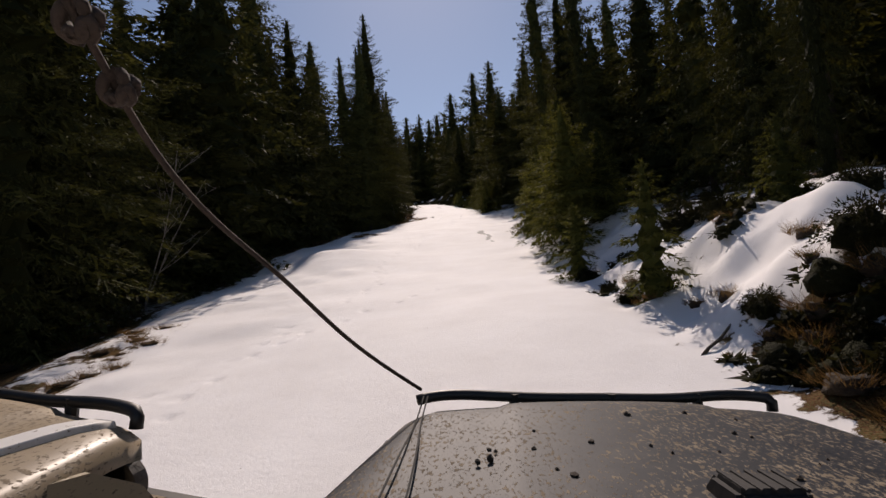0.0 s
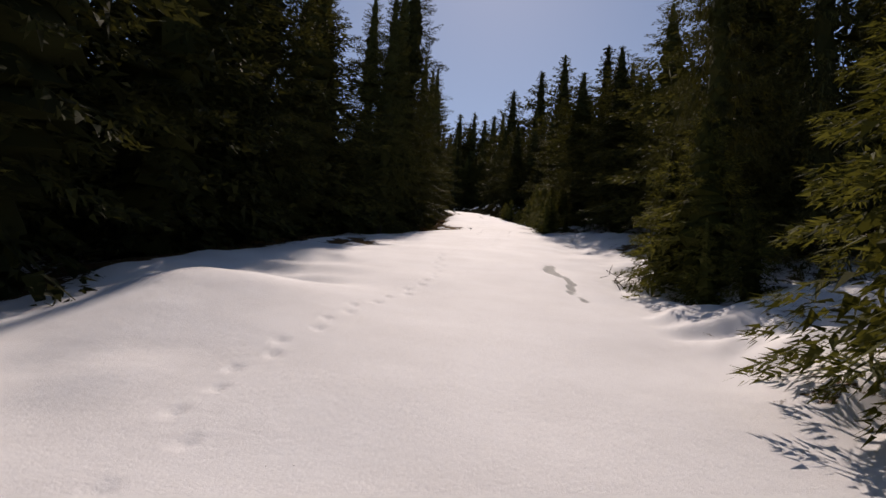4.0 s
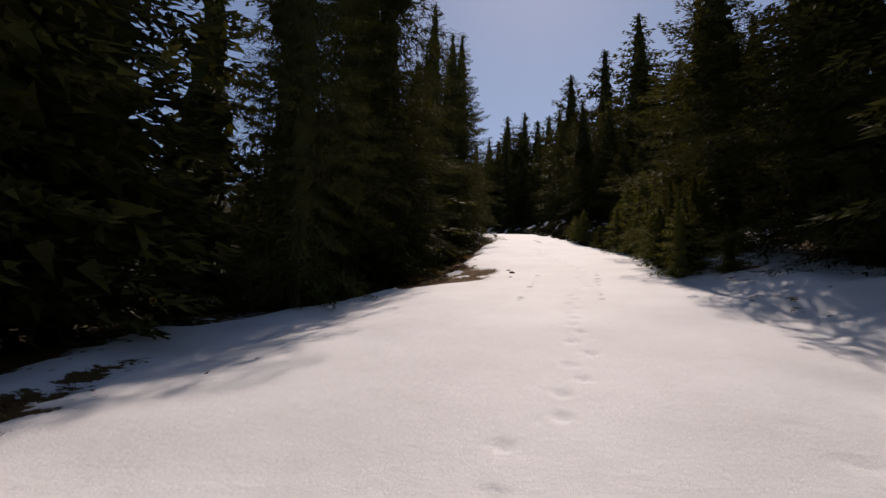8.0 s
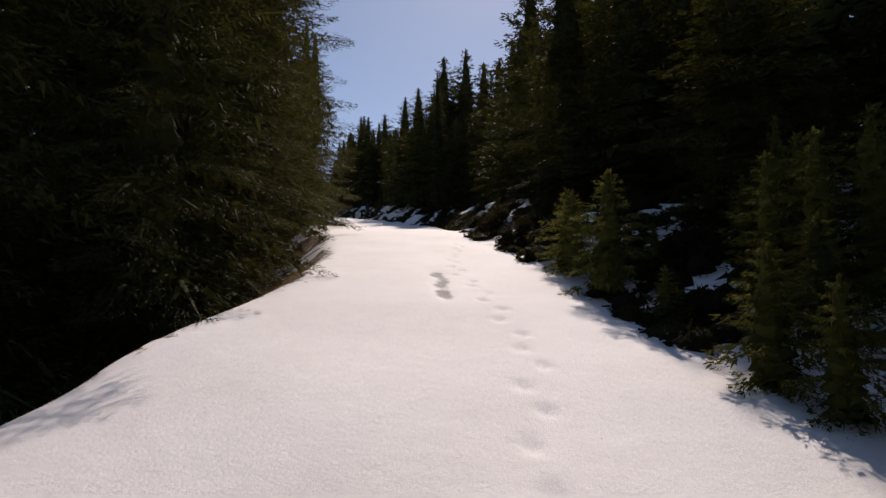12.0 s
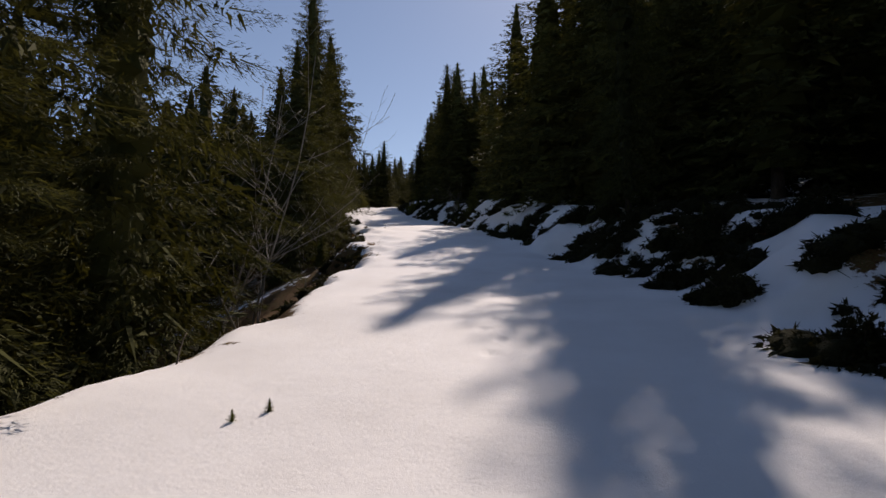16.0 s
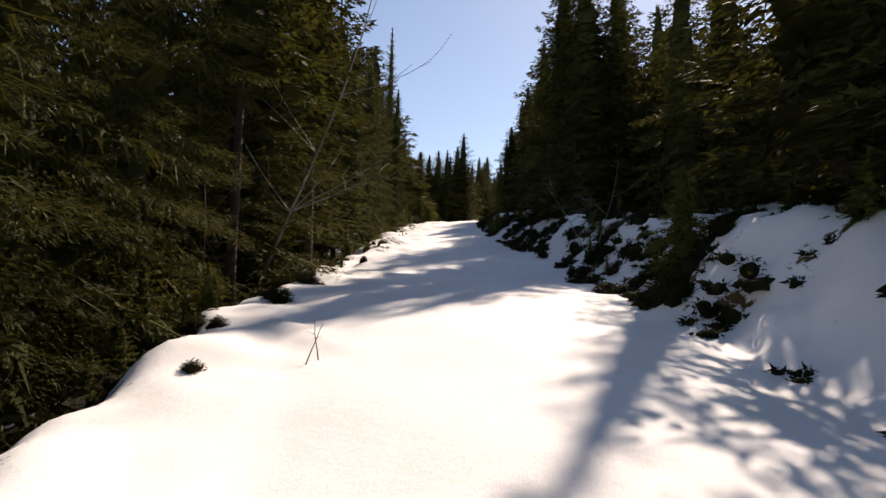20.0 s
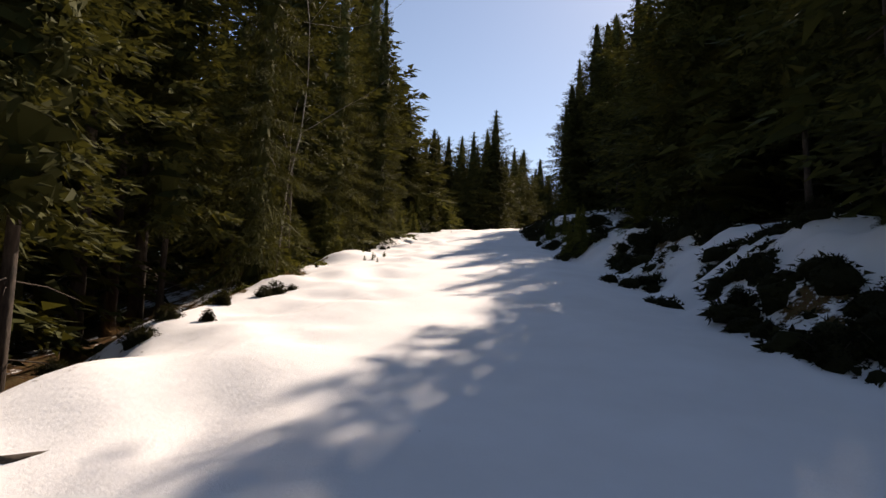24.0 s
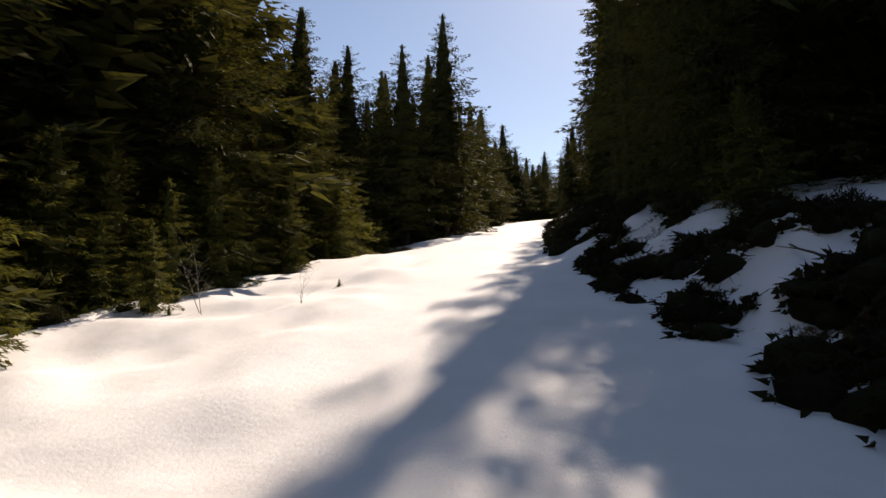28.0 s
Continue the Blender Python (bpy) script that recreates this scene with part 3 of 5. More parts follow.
YOUNG = Stock([spruce(71 + i, 2.0, r, 0.02, 14, 6, 66, 0.10, 0.13, NEEDLES_YOUNG, "young green spruce growing out of the snow", 0, 0.0, "young_spruce")
               for i, r in enumerate((0.62, 0.52, 0.72, 0.46))])

# standing places: along the track, across it, height (0: as the wood around)
TALL_A = (
    (9.7, 6.8, 0), (9.9, -8.2, 0), (11.6, -8.8, 0), (14, 8, 0), (17.4, 8.5, 0), (18.3, -9, 10.3), (20.6, -8.5, 0), (21.3, 8.5, 0), (22.5, 6.2, 0),
    (23.9, 4.8, 0), (24.2, 6.2, 0), (25.7, -8.5, 0), (26.1, 6.5, 0), (26.4, -15, 12.9), (28.7, -9.5, 0), (29.3, -7.5, 0), (31.4, -9.5, 0), (32.5, -9, 0),
    (33.1, -7.6, 0), (35.5, -7.8, 0), (36.5, 6.5, 0), (40.5, -6.4, 14.8), (41.7, 6.5, 0), (44.2, -5.5, 15.6),
    (44.2, 7, 0), (45.4, 7, 0), (46.3, -6.5, 0),
)
TALL_B = (
    (46.5, -6.7, 0), (46.5, 5, 0), (47.2, -9, 0), (47.5, -6, 0), (48.4, -8.2, 0), (49.5, 6, 5.2), (49.8, 7.5, 0), (49.9, 5.5, 10.3), (51.4, -4.5, 7.5),
    (52.9, -6.5, 17.6), (52.9, -5, 11.6), (53.1, 9, 10), (54.7, -4.6, 7.8), (55.9, 9, 7.1), (56.1, -5.5, 15.3), (56.2, 6.5, 13.3), (58, 5, 15.4), (58.6, 8.5, 8.8),
    (58.8, 10, 10.7), (59.5, 6.5, 10), (61.3, -7, 0), (64.6, 6.5, 9.4), (65.2, -7, 0), (66.7, 9, 0), (68.9, -6.2, 0), (70, 8, 8.7), (71.5, -6.2, 14.9),
    (72.3, 12.1, 18), (73.9, 7, 9.5), (76.2, -5.8, 0),
)
TALL_C = (
    (76.5, 6, 0), (78.8, 18.9, 16.2), (79, -9, 7), (79.8, 6.2, 0), (80.8, -5, 20), (81.1, 7, 10.7), (81.6, -10, 8.5), (82.9, 10.6, 12.9), (84.3, -11, 7.7),
    (84.4, -4.3, 6.3), (84.7, 28.1, 16.4), (85, -6.8, 10.7), (85, -4.6, 0), (85.8, 6.5, 0), (91, -6.5, 12), (94.6, 7.5, 11.7), (95.1, 11.6, 16.3), (97.9, 7, 0),
    (99.8, 7, 0), (100.4, -8, 7.5), (100.6, -5.2, 15.9), (103.4, 8, 14.3), (103.4, 8.5, 13.4), (104.4, -9, 10.2), (104.5, 8.4, 14.6), (105.6, 8.8, 0),
    (106.5, -5.8, 0), (106.5, 7.5, 15.4), (107, -6.8, 10.5),
)
TALL_D = (
    (107.8, -6, 0), (108, 7, 15.6), (109.1, -9, 9.4), (110.5, -6.5, 0), (113.9, 7.5, 10.3), (115, -6.5, 0), (117.6, 8, 0), (117.9, -6, 0), (119, -8, 0),
    (119, -5, 0), (120.5, 9, 0), (121.5, 8, 0), (122.2, 5.6, 3.5), (122.4, -6, 0), (124.3, 7.5, 15), (124.8, 8.5, 0), (125.7, 8.5, 13.1), (125.9, -5, 0),
    (129.2, 6.8, 0), (129.6, 8, 13.5), (133.7, 7, 15.3), (137.8, 7.5, 13.3), (139.9, -5, 12.2), (140.3, -5.2, 0), (145.2, 12.6, 19.8), (149.4, 8, 0), (151.8, -7.4, 0),
    (152.8, -5.6, 22), (153.3, -4.8, 26.4), (155.8, -7.2, 0),
)
TALL_E = (
    (157.4, 8.8, 0), (160.5, -7.5, 0), (163.9, -7.8, 0), (164.1, 8, 13.7), (164.3, 8.2, 0), (167.1, -5.5, 21.5), (167.4, -8, 0), (168.9, 8, 0), (169.7, -7.8, 0),
    (170.1, -7.8, 0), (170.5, -8.3, 0), (172.6, 7, 15.3), (174.5, 7.8, 16), (174.9, 7, 0), (175.2, 7, 0), (175.7, -8.8, 11.4), (176.3, -8, 11), (176.7, -6.4, 9.9),
    (177.8, 8.2, 0), (180, -8, 11.7), (180.9, -9.5, 12.7), (183.5, -7.5, 10.6), (184.4, -7.5, 10.6), (184.4, 7.2, 0), (184.9, -5, 12.6), (188.7, -7.8, 10.6), (197.2, -7, 18.4),
    (197.6, 6.5, 11.5), (199.5, 6, 0), (207.5, -6, 12),
)
TALL_F = (
    (208.9, -5.7, 11.6), (213.5, -6.9, 13.6), (224.9, -3.6, 8.8), (225.4, -6.1, 12.3),
)
YOUNG_A = (
    (7.7, 2.9, 1.6), (8, 5, 1.1), (11.3, 2.6, 1.3), (14.6, 3.2, 3.1), (15, 4.2, 2.1), (16.1, 4.6, 2.4), (16.8, 3.6, 3.4), (21.3, 4.2, 2.5), (22.2, 3.9, 1.6), (22.9, 4.2, 3.6), (24.6, 4.1, 3.8), (25.6, 4.6, 3.2),
    (45, 5, 1.2), (45.4, 4.2, 2.7), (45.8, 4, 2.9), (45.9, 4.8, 2.8), (47.7, 4.2, 2.4), (50.2, 4.4, 2.7), (51.7, 4, 3), (51.8, 3.8, 4.2), (53.2, 4.4, 3.4),
    (55, 4.2, 2.2), (55.2, 3.8, 3.1), (55.7, 4, 2.5), (56.3, 4.2, 2.7), (57, 4.2, 1.5), (57.5, 3.2, 1), (58.4, 4.7, 2.1), (59.9, 3.4, 0.4), (60.8, 3.2, 0.7),
    (73.4, -3.1, 0.3), (78, -4.5, 1), (86.4, -3.6, 0.2),
)
YOUNG_B = (
    (105, -4.6, 2.1), (112.9, -3.8, 1), (114.7, -4.6, 1.9), (116.2, -4.2, 1.3), (124.8, -3.6, 0.7), (140.1, -4.8, 1.1), (140.2, -5, 1.8), (144.9, 5.2, 1.3), (148.2, 4.4, 0.4),
    (152.6, 4.8, 1), (153.6, -5, 0.9), (155.4, -4.7, 0.3), (157.7, -5.6, 2.1), (158.6, -5, 1.6), (162.9, -7, 2.9), (162.9, -5.2, 2.1), (164, -6.8, 3.2), (164.5, 4.8, 1.9),
    (166.1, -6.8, 3.7), (168, 4.8, 1.7), (168.8, -6.8, 3.6), (168.8, -5.6, 2.8), (171.2, -6.6, 2.4),
)
BARE_A = (
    (14, -8.3, 4.9), (47.7, -4.6, 1.3), (78.1, -8, 8.8), (95.8, -5.6, 3), (96.5, -6.5, 5.5), (121.9, -5.7, 4.2), (124.2, 4.6, 1.4), (125.6, 4.9, 1.9),
)
BIRCH_A = (
    (50.7, -4.8, 6.4), (57.6, -5.4, 5.5), (119.3, -5.6, 5.2), (141.8, -5.2, 7.9),
)
TRUNK_A = (
    (133.3, -5, 0), (137.1, -7, 0), (138, -6, 0), (138.2, -6.6, 0), (139.5, -8, 0), (144.3, -5.8, 0), (145.3, 7, 0), (145.4, -8, 0), (160.5, -8.4, 0),
)

chance = random.Random(5)
TAKEN = []


def turn_scale(s, u, height, built, slim=1.0, sink=0.1):
    g = height / built
    p = stand(s, u, sink)
    return Matrix.Translation(p) @ Matrix.Rotation(chance.uniform(0, 6.28), 4, "Z") @ Matrix.Diagonal((g * slim, g * slim, g, 1))


def free(s, u, gap):
    return all((s - a) ** 2 + (u - b) ** 2 > (0.5 * (gap + g)) ** 2 * 1.3 for a, b, g in TAKEN)


def side_group(u, what):
    return f"{what} on the {'low' if u < 0 else 'high'} side of the track"


def slim_for(s, u, h, wide=1.0):
    """How broad a spruce grows: by its height, and by how far it may lean over the track's edge."""
    gap = abs(u) - float(table(LOW_EDGE if u < 0 else HIGH_EDGE, s))
    most = (0.165 * h + 0.5) * wide * (1.2 if u < 0 else 1.0)
    if s < 34:
        most = min(most, 1.35 if u > 0 and s < 20 else 1.75 if u > 0 else 2.3)
    return min(most, max(gap + (2.0 if s > 176 else 1.3 if u < 0 and 37 < s < 69 else 1.0 if u < 0 else 0.6), 1.5)) / (0.18 * h)


def plant(s, u, h, slim):
    """A tall spruce, the finer kinds where the track passes close by."""
    m = lambda built: turn_scale(s, u, h, built, slim)
    near = abs(u)
    if u > 0 and near < 5.4 and 20 < s < 30 or u < 0 and (near < 7.6 and 37 < s < 49 or near < 6.2 and (58 < s < 69 or 82 < s < 92 or 109 < s < 118 or 138 < s < 158)):
        CLOSE.put(chance.randrange(2), m(12.0), group=side_group(u, "tall spruces"))
    elif near < (9.2 if s < 16 or (u < 0 and s > 158) else 7.6 if u < 0 else 6.9 if s < 58 else 6.1) and -6 < s < 178:
        NEAR.put(chance.randrange(5), m(12.0), group=side_group(u, "tall spruces"))
    elif (near < 10 and s < 185) or s > 185:
        TALL.put(chance.randrange(4), m(14.0), group=side_group(u, "tall spruces"))
    else:
        MIDDLE.put(chance.randrange(4), m(14.0), group=side_group(u, "tall spruces"))


# usual height of the wood on the high side
HIGH_TALL = ((-20, 14), (35, 14), (36.5, 10.5), (57, 11.5), (58, 11.5), (74, 9.5), (101, 10), (105, 15.5), (117, 16.5), (120, 10), (127, 11), (130, 15), (140, 14.5), (146, 13), (149, 12.5), (158, 13), (162, 16), (190, 17), (200, 12))


def usual_height(s, u):
    if u > 0:
        return float(table(HIGH_TALL, s)) * chance.uniform(0.9, 1.1)
    return chance.uniform(9, 10.5) if 44 < s < 60 else chance.uniform(11, 13.5) if 30 < s <= 44 else chance.uniform(15.5, 18) if s <= 30 else chance.uniform(14, 17)


def locate(x, y):
    """Along and across the track, of a place in the world."""
    k = int(np.argmin((LINE[:, 0] - x) ** 2 + (LINE[:, 1] - y) ** 2))
    dx, dy = x - LINE[k, 0], y - LINE[k, 1]
    return float(ALONG[k] + dx * TANGENT[k, 0] + dy * TANGENT[k, 1]), float(dx * TANGENT[k, 1] - dy * TANGENT[k, 0])


# spruces that stand out against the sky: x, y, height of the tip over the start of the ride, and breadth
SKYLINE_LOW = (
    (-4.9, 39.6, 20.9, 1.0), (-47.5, 178.4, 45.4, 0.9), (-51.7, 180.6, 45.9, 0.9), (-50.7, 172.6, 44.7, 0.9), (-45.6, 176.0, 46.6, 1.15), (-49.4, 175.6, 43.9, 0.9),
    (-52.4, 202.7, 52.1, 0.9), (-54.4, 214.4, 52.0, 0.9), (-51.2, 212.0, 49.5, 0.9), (-46.8, 167.7, 41.3, 0.85), (-45.6, 162.8, 40.3, 0.85), (-44.6, 157.6, 40.6, 0.9), (-37.4, 144.2, 40.0, 1.0), (-36.0, 139.5, 37.8, 1.0), (-39.3, 145.9, 46.0, 1.1),
)
SKYLINE_HIGH = (
    (9.2, 77.0, 35.4, 1.0), (12.0, 73.1, 29.0, 1.0), (14.5, 77.2, 31.3, 0.9), (19.5, 84.3, 32.8, 0.9), (17.3, 73.2, 27.6, 0.9), (7.5, 87.3, 32.5, 0.9), (5.4, 85.5, 29.7, 0.9), (4.0, 90.0, 31.0, 0.9),
    (4.4, 98.6, 35.3, 0.9), (2.9, 99.6, 35.9, 0.9), (1.5, 116.3, 42.8, 0.9), (-0.4, 111.1, 39.7, 0.9), (-2.2, 108.0, 37.6, 0.9), (-4.0, 97.6, 32.1, 0.5), (8.3, 94.6, 35.1, 0.9), (-13.9, 126.0, 37.2, 0.6),
    (-31.3, 162.6, 46.3, 1.0), (-32.8, 161.8, 44.2, 1.0), (-22.7, 146.2, 46.0, 1.0), (-22.8, 142.2, 40.4, 1.0), (-35.0, 166.4, 39.3, 0.6), (-35.6, 169.5, 37.5, 0.6), (-42.0, 198.5, 46.9, 0.9), (-41.5, 193.6, 43.5, 0.9), (-33.0, 160.0, 39.6, 0.6),
)
for x, y, top, wide in [*SKYLINE_LOW, *SKYLINE_HIGH]:
    s, u = locate(x, y)
    h = top - float(lie(s, u))
    plant(s, u, h, slim_for(s, u, h, wide))
    TAKEN.append((s, u, 2.2))
# the low edge, where the boughs hang over the snow
for s, u, h in ((41.6, -7.4, 12.5), (43.6, -6.3, 15.5), (45.9, -5.9, 16.5), (47.6, -7.6, 15.0), (58.6, -4.2, 11.5), (61.6, -4.4, 12.5), (64.4, -4.0, 13.0), (67.4, -4.6, 13.5), (85.5, -5.7, 13.0), (88.6, -5.1, 15.0), (90.4, -9.6, 13.0), (110.5, -5.4, 12.0), (113.4, -5.8, 15.5), (116.4, -6.0, 16.0)):
    plant(s, u, h, slim_for(s, u, h))
    TAKEN.append((s, u, 2.0))
for n, (s, u, h) in enumerate([*TALL_A, *TALL_B, *TALL_C, *TALL_D, *TALL_E, *TALL_F]):
    if u < 0 and 50.5 < s < 55.5:
        continue
    if u > 0 and 121.5 < s < 125:
        continue
    h = min(max(h or usual_height(s, u), 4.0), 18)
    if u > 0 and s > 58:
        h = min(max(h, float(table(HIGH_TALL, s)) * 0.85 if s > 150 else 0.0), float(table(HIGH_TALL, s)) * 1.12)
    if u < 0 and 152 < s < 178:
        if u > -7 and s > 166:
            continue
        u -= 2.2
    if u < 0 and 44 < s < 60:
        u, h = min(u, -5.7), min(h, 13.5)
    if u > 0 and 28 < s < 39.5:
        u += 1.4
    if u < 0 and 147.5 < s < 158:
        u -= 1.5
    if u > 0 and 46.5 < s < 62 and u < 9.5:
        h = min(h, 5.5)
    if u > 0 and 74 < s < 101:
        u += 1.3
    if not free(s, u, 1.2) or (-11 < u < 0 and 90 < s < 106) or (u > 0 and u < 9.5 and 119 < s < 131) or (u < 0 and s > 158 and h > 9.5 and u > -9):
        continue
    if (u > 0 and s > 118 and n % 2) or (u < 0 and 108 < s < 140 and n % 3):
        BARE_FOOT.put(chance.randrange(3), turn_scale(s, u, h, 15.0), group=side_group(u, "tall spruces"))
        TAKEN.append((s, u, 1.5))
        continue
    plant(s, u, h, chance.uniform(0.92, 1.08) * slim_for(s, u, h))
    TAKEN.append((s, u, 1.9))
# a row with long trunks on the high side, further up
UPPER_EDGE = [(136 + 4.7 * k, (8.4 if k == 5 else 6.4) + 2.4 * ((k * 0.618) % 1.0), 0) for k in range(13) if k != 4]
for s, u, h in [*TRUNK_A, *UPPER_EDGE]:
    BARE_FOOT.put(chance.randrange(3), turn_scale(s, u, h or usual_height(s, u), 15.0), group=side_group(u, "tall spruces"))
    TAKEN.append((s, u, 1.2))


def small_spruce(s, u, h):
    slim, group = chance.uniform(0.9, 1.15), side_group(u, "young spruces")
    if h > 2.4:
        HALF_GROWN.put(chance.randrange(3), turn_scale(s, u, h, 5.0, slim * (5 / max(h, 5)) ** 0.5, 0.05), group=group)
    else:
        YOUNG.put(chance.randrange(4), turn_scale(s, u, h, 2.0, slim, 0.05), group=group)


for s, u, h in [*YOUNG_A, *YOUNG_B]:
    small_spruce(s, u, min(max(h, 0.5) * (1.4 if s > 140 else 1.25 if s < 24 else 1.0), 1.9 if u > 0 and 53 < s < 64 else 9.0))
    TAKEN.append((s, u, 0.6))
# a hedge of young trees along the high edge
for n in range(36):
    s = 41.8 + n * 0.5 + chance.uniform(-0.3, 0.3)
    if s > 53.5 and n % 3 == 0:
        continue
    small_spruce(s, float(table(HIGH_EDGE, s)) + (chance.uniform(0.0, 0.5) if n % 2 else chance.uniform(0.4, 1.5)), chance.uniform(0.9, 2.2) if n % 2 else chance.uniform(0.9, 1.8) if s > 53 else chance.uniform(2.2, 4.2))
for n in range(16):
    s = 155 + n * 1.35
    small_spruce(s, -float(table(LOW_EDGE, s)) - chance.uniform(0.1, 1.5), chance.uniform(1.8, 4.0))
for n in range(12):
    s = 142.5 + n * 1.2
    small_spruce(s, -float(table(LOW_EDGE, s)) - chance.uniform(0.5, 1.8), chance.uniform(0.9, 2.4))
# the far end, where the track bends out of sight
for n in range(26):
    s, u = 205 + n * 1.3, (4.6 + 4.5 * ((n * 0.618) % 1.0)) * (1 if n % 2 else -1) * (1 if n < 18 else 0.6)
    plant(s, u, chance.uniform(9, 12.5), 1.1)
    TAKEN.append((s, u, 1.9))
# single small spruces that stand out along the ride
for s, u, height in ((147.0, 3.4, 1.7), (146.0, 3.7, 1.5), (148.4, 3.9, 1.9), (154.5, 3.4, 1.6), (156.0, 3.7, 1.4), (152.9, 4.0, 1.2), (118.5, 5.0, 2.8), (117.4, 4.6, 1.9), (125.6, 4.9, 0.8), (145.3, -2.9, 0.22), (144.5, -3.1, 0.3), (144.2, -3.3, 0.25), (144.2, -2.9, 0.2),
                     (144.9, -3.1, 0.25), (146.1, -3.0, 0.28), (145.9, -3.7, 0.3), (146.9, -3.9, 0.35), (81.1, -3.6, 0.35), (84.5, -1.7, 0.2), (84.7, -1.5, 0.15), (168.3, -5.9, 0.9), (162.8, -4.8, 0.3), (164.9, -2.7, 0.2)):
    small_spruce(s, u, height)
# seedlings on the bank and at the low edge
for n in range(44):
    s = chance.uniform(92, 172)
    small_spruce(s, float(table(HIGH_EDGE, s)) + chance.uniform(0.3, 3.4) if n % 3 else -float(table(LOW_EDGE, s)) - chance.uniform(0.0, 1.2), chance.uniform(0.35, 1.1))


# the wood behind them: the nearer trees one by one, the deep wood as one mass
deep_v, deep_f, deep_trunks, deep_n = [], [], [], 0
DEEP = [spruce_shape(51 + i, 14.0, r, foot, 17, 5, 5, 0.8, 0.24) for i, (r, foot) in enumerate(((2.8, 0.05), (2.4, 0.2), (3.0, 0.08), (2.5, 0.14)))]
singles = 0
for _ in range(5200):
    s = chance.uniform(-14, 246)
    side = chance.choice((-1, 1))
    first = float(table(LOW_EDGE, s)) + 1.7 if side < 0 else float(table(HIGH_EDGE, s)) + 3.6
    if side > 0 and 118 < s < 132:
        first += 4.0
    if side > 0 and 46 < s < 60:
        first += 3.0
    if side > 0 and 72 < s < 101:
        first += 1.6
    if side < 0 and 90 < s < 106:
        first += 9.0
    if side > 0 and s < 20:
        first += 2.0
    if side > 0 and 33 < s < 44:
        first += 4.0 if s < 40 else 1.0
    if side > 0 and 148 < s < 166:
        first += 3.5
    if side < 0 and 152 < s < 176:
        first += 1.6
    if side < 0 and 46.4 < s < 53.6:
        first += 7.5
    if side < 0 and 37.5 < s < 42.5:
        first += 15.0
    if s > 224:
        first = 0.0
    u = side * (first + 24 * chance.random() ** 1.35)
    depth = abs(u) - first
    if not free(s, u, 2.6 if depth < 8 else 3.2) or len(TAKEN) > 800:
        continue
    TAKEN.append((s, u, 2.6))
    tall = chance.uniform(10.5, 16) * (1.0 if side < 0 and s < 46 else 0.58 if side < 0 and 48 <= s < 61 else 0.85 if side < 0 and s < 112 else 0.8 if s > 190 else 1.0)
    if side > 0:
        tall = float(table(HIGH_TALL, s)) * chance.uniform(0.75, 1.05)
    if depth > 4.5 or s > 236 or s < -3 or singles > 80:
        if abs(u) < (9.5 if s > 14 else 13) and -3 < s < 200:
            continue
        trunk, lean, rng, v, f = DEEP[chance.randrange(4)]
        m = np.array(turn_scale(s, u, tall, 14.0, chance.uniform(0.9, 1.2)))
        deep_v.append(v @ m[:3, :3].T + m[:3, 3])
        deep_f.append(f + deep_n)
        deep_n += len(v)
        deep_trunks.append([(*(m[:3, :3] @ p[:3] + m[:3, 3]), p[3] * 1.1) for p in np.array(trunk)[::2]])
        continue
    singles += 1
    if chance.random() < 0.4:
        BARE_FOOT.put(chance.randrange(3), turn_scale(s, u, tall, 15.0), group=side_group(u, "tall spruces"))
    else:
        plant(s, u, tall, chance.uniform(0.85, 1.05))
for stock in (NEAR, CLOSE, TALL, MIDDLE, BARE_FOOT, HALF_GROWN, YOUNG):
    stock.done()
woods = tagged(new("deep_wood"), "dense dark spruce wood standing on both sides of the track", "wood", kind="stuff")
tagged(part("crowns", mesh_of("crowns", np.concatenate(deep_v), np.concatenate(deep_f), NEEDLES), None, woods), kind="stuff")
tagged(part("trunks", mesh_of("trunks", *tubes(deep_trunks, 5), BARK, True), None, woods), kind="stuff")


# ---- bare saplings and birches ----
def sapling(name, seed, height, limbs, mat, label, thick=0.012, leaning=0.0, fork=1):
    rng = np.random.RandomState(seed)

    def shoot(p, way, length, r, level, store):
        pts, n = [], 6
        d = np.array(way, float)
        for i in range(n + 1):
            pts.append((*p, max(r * (1 - 0.8 * i / n), 0.0025)))
            d = d + rng.normal(0, 0.07, 3) + np.array([0, 0, 0.05])
            d /= np.linalg.norm(d)
            p = p + d * length / n
        store.setdefault(level, []).append(pts)
        if level < 2:
            for _ in range(limbs if level == 0 else 3):
                q = pts[rng.randint(2, n)]
                az = rng.uniform(0, 6.28)
                side = np.array([math.cos(az), math.sin(az), rng.uniform(0.3, 1.0)])
                shoot(np.array(q[:3]), side / np.linalg.norm(side), length * rng.uniform(0.22, 0.4), q[3] * 0.55, level + 1, store)

    store = {}
    for k in range(fork):
        az = rng.uniform(0, 6.28)
        tilt = leaning if fork == 1 else 0.25
        shoot(np.array([0, 0, -0.15]), (math.cos(az) * tilt, math.sin(az) * tilt, 1), height * (1 if k == 0 else rng.uniform(0.6, 0.95)), height * thick, 0, store)
    thing = tagged(new(name), label, "tree" if height > 3 else "shrub")
    for i, path in enumerate(store[0]):
        part("stem", mesh_of("stem", *tubes([path], 6), mat, True), None, thing)
    for path in store[1]:
        part("branch", mesh_of("branch", *tubes([path], 5), mat, True), None, thing)
    if 2 in store:
        for path in store[2]:
            part("twig", mesh_of("twig", *tubes([path[::2]], 3), mat), None, thing)
    return thing


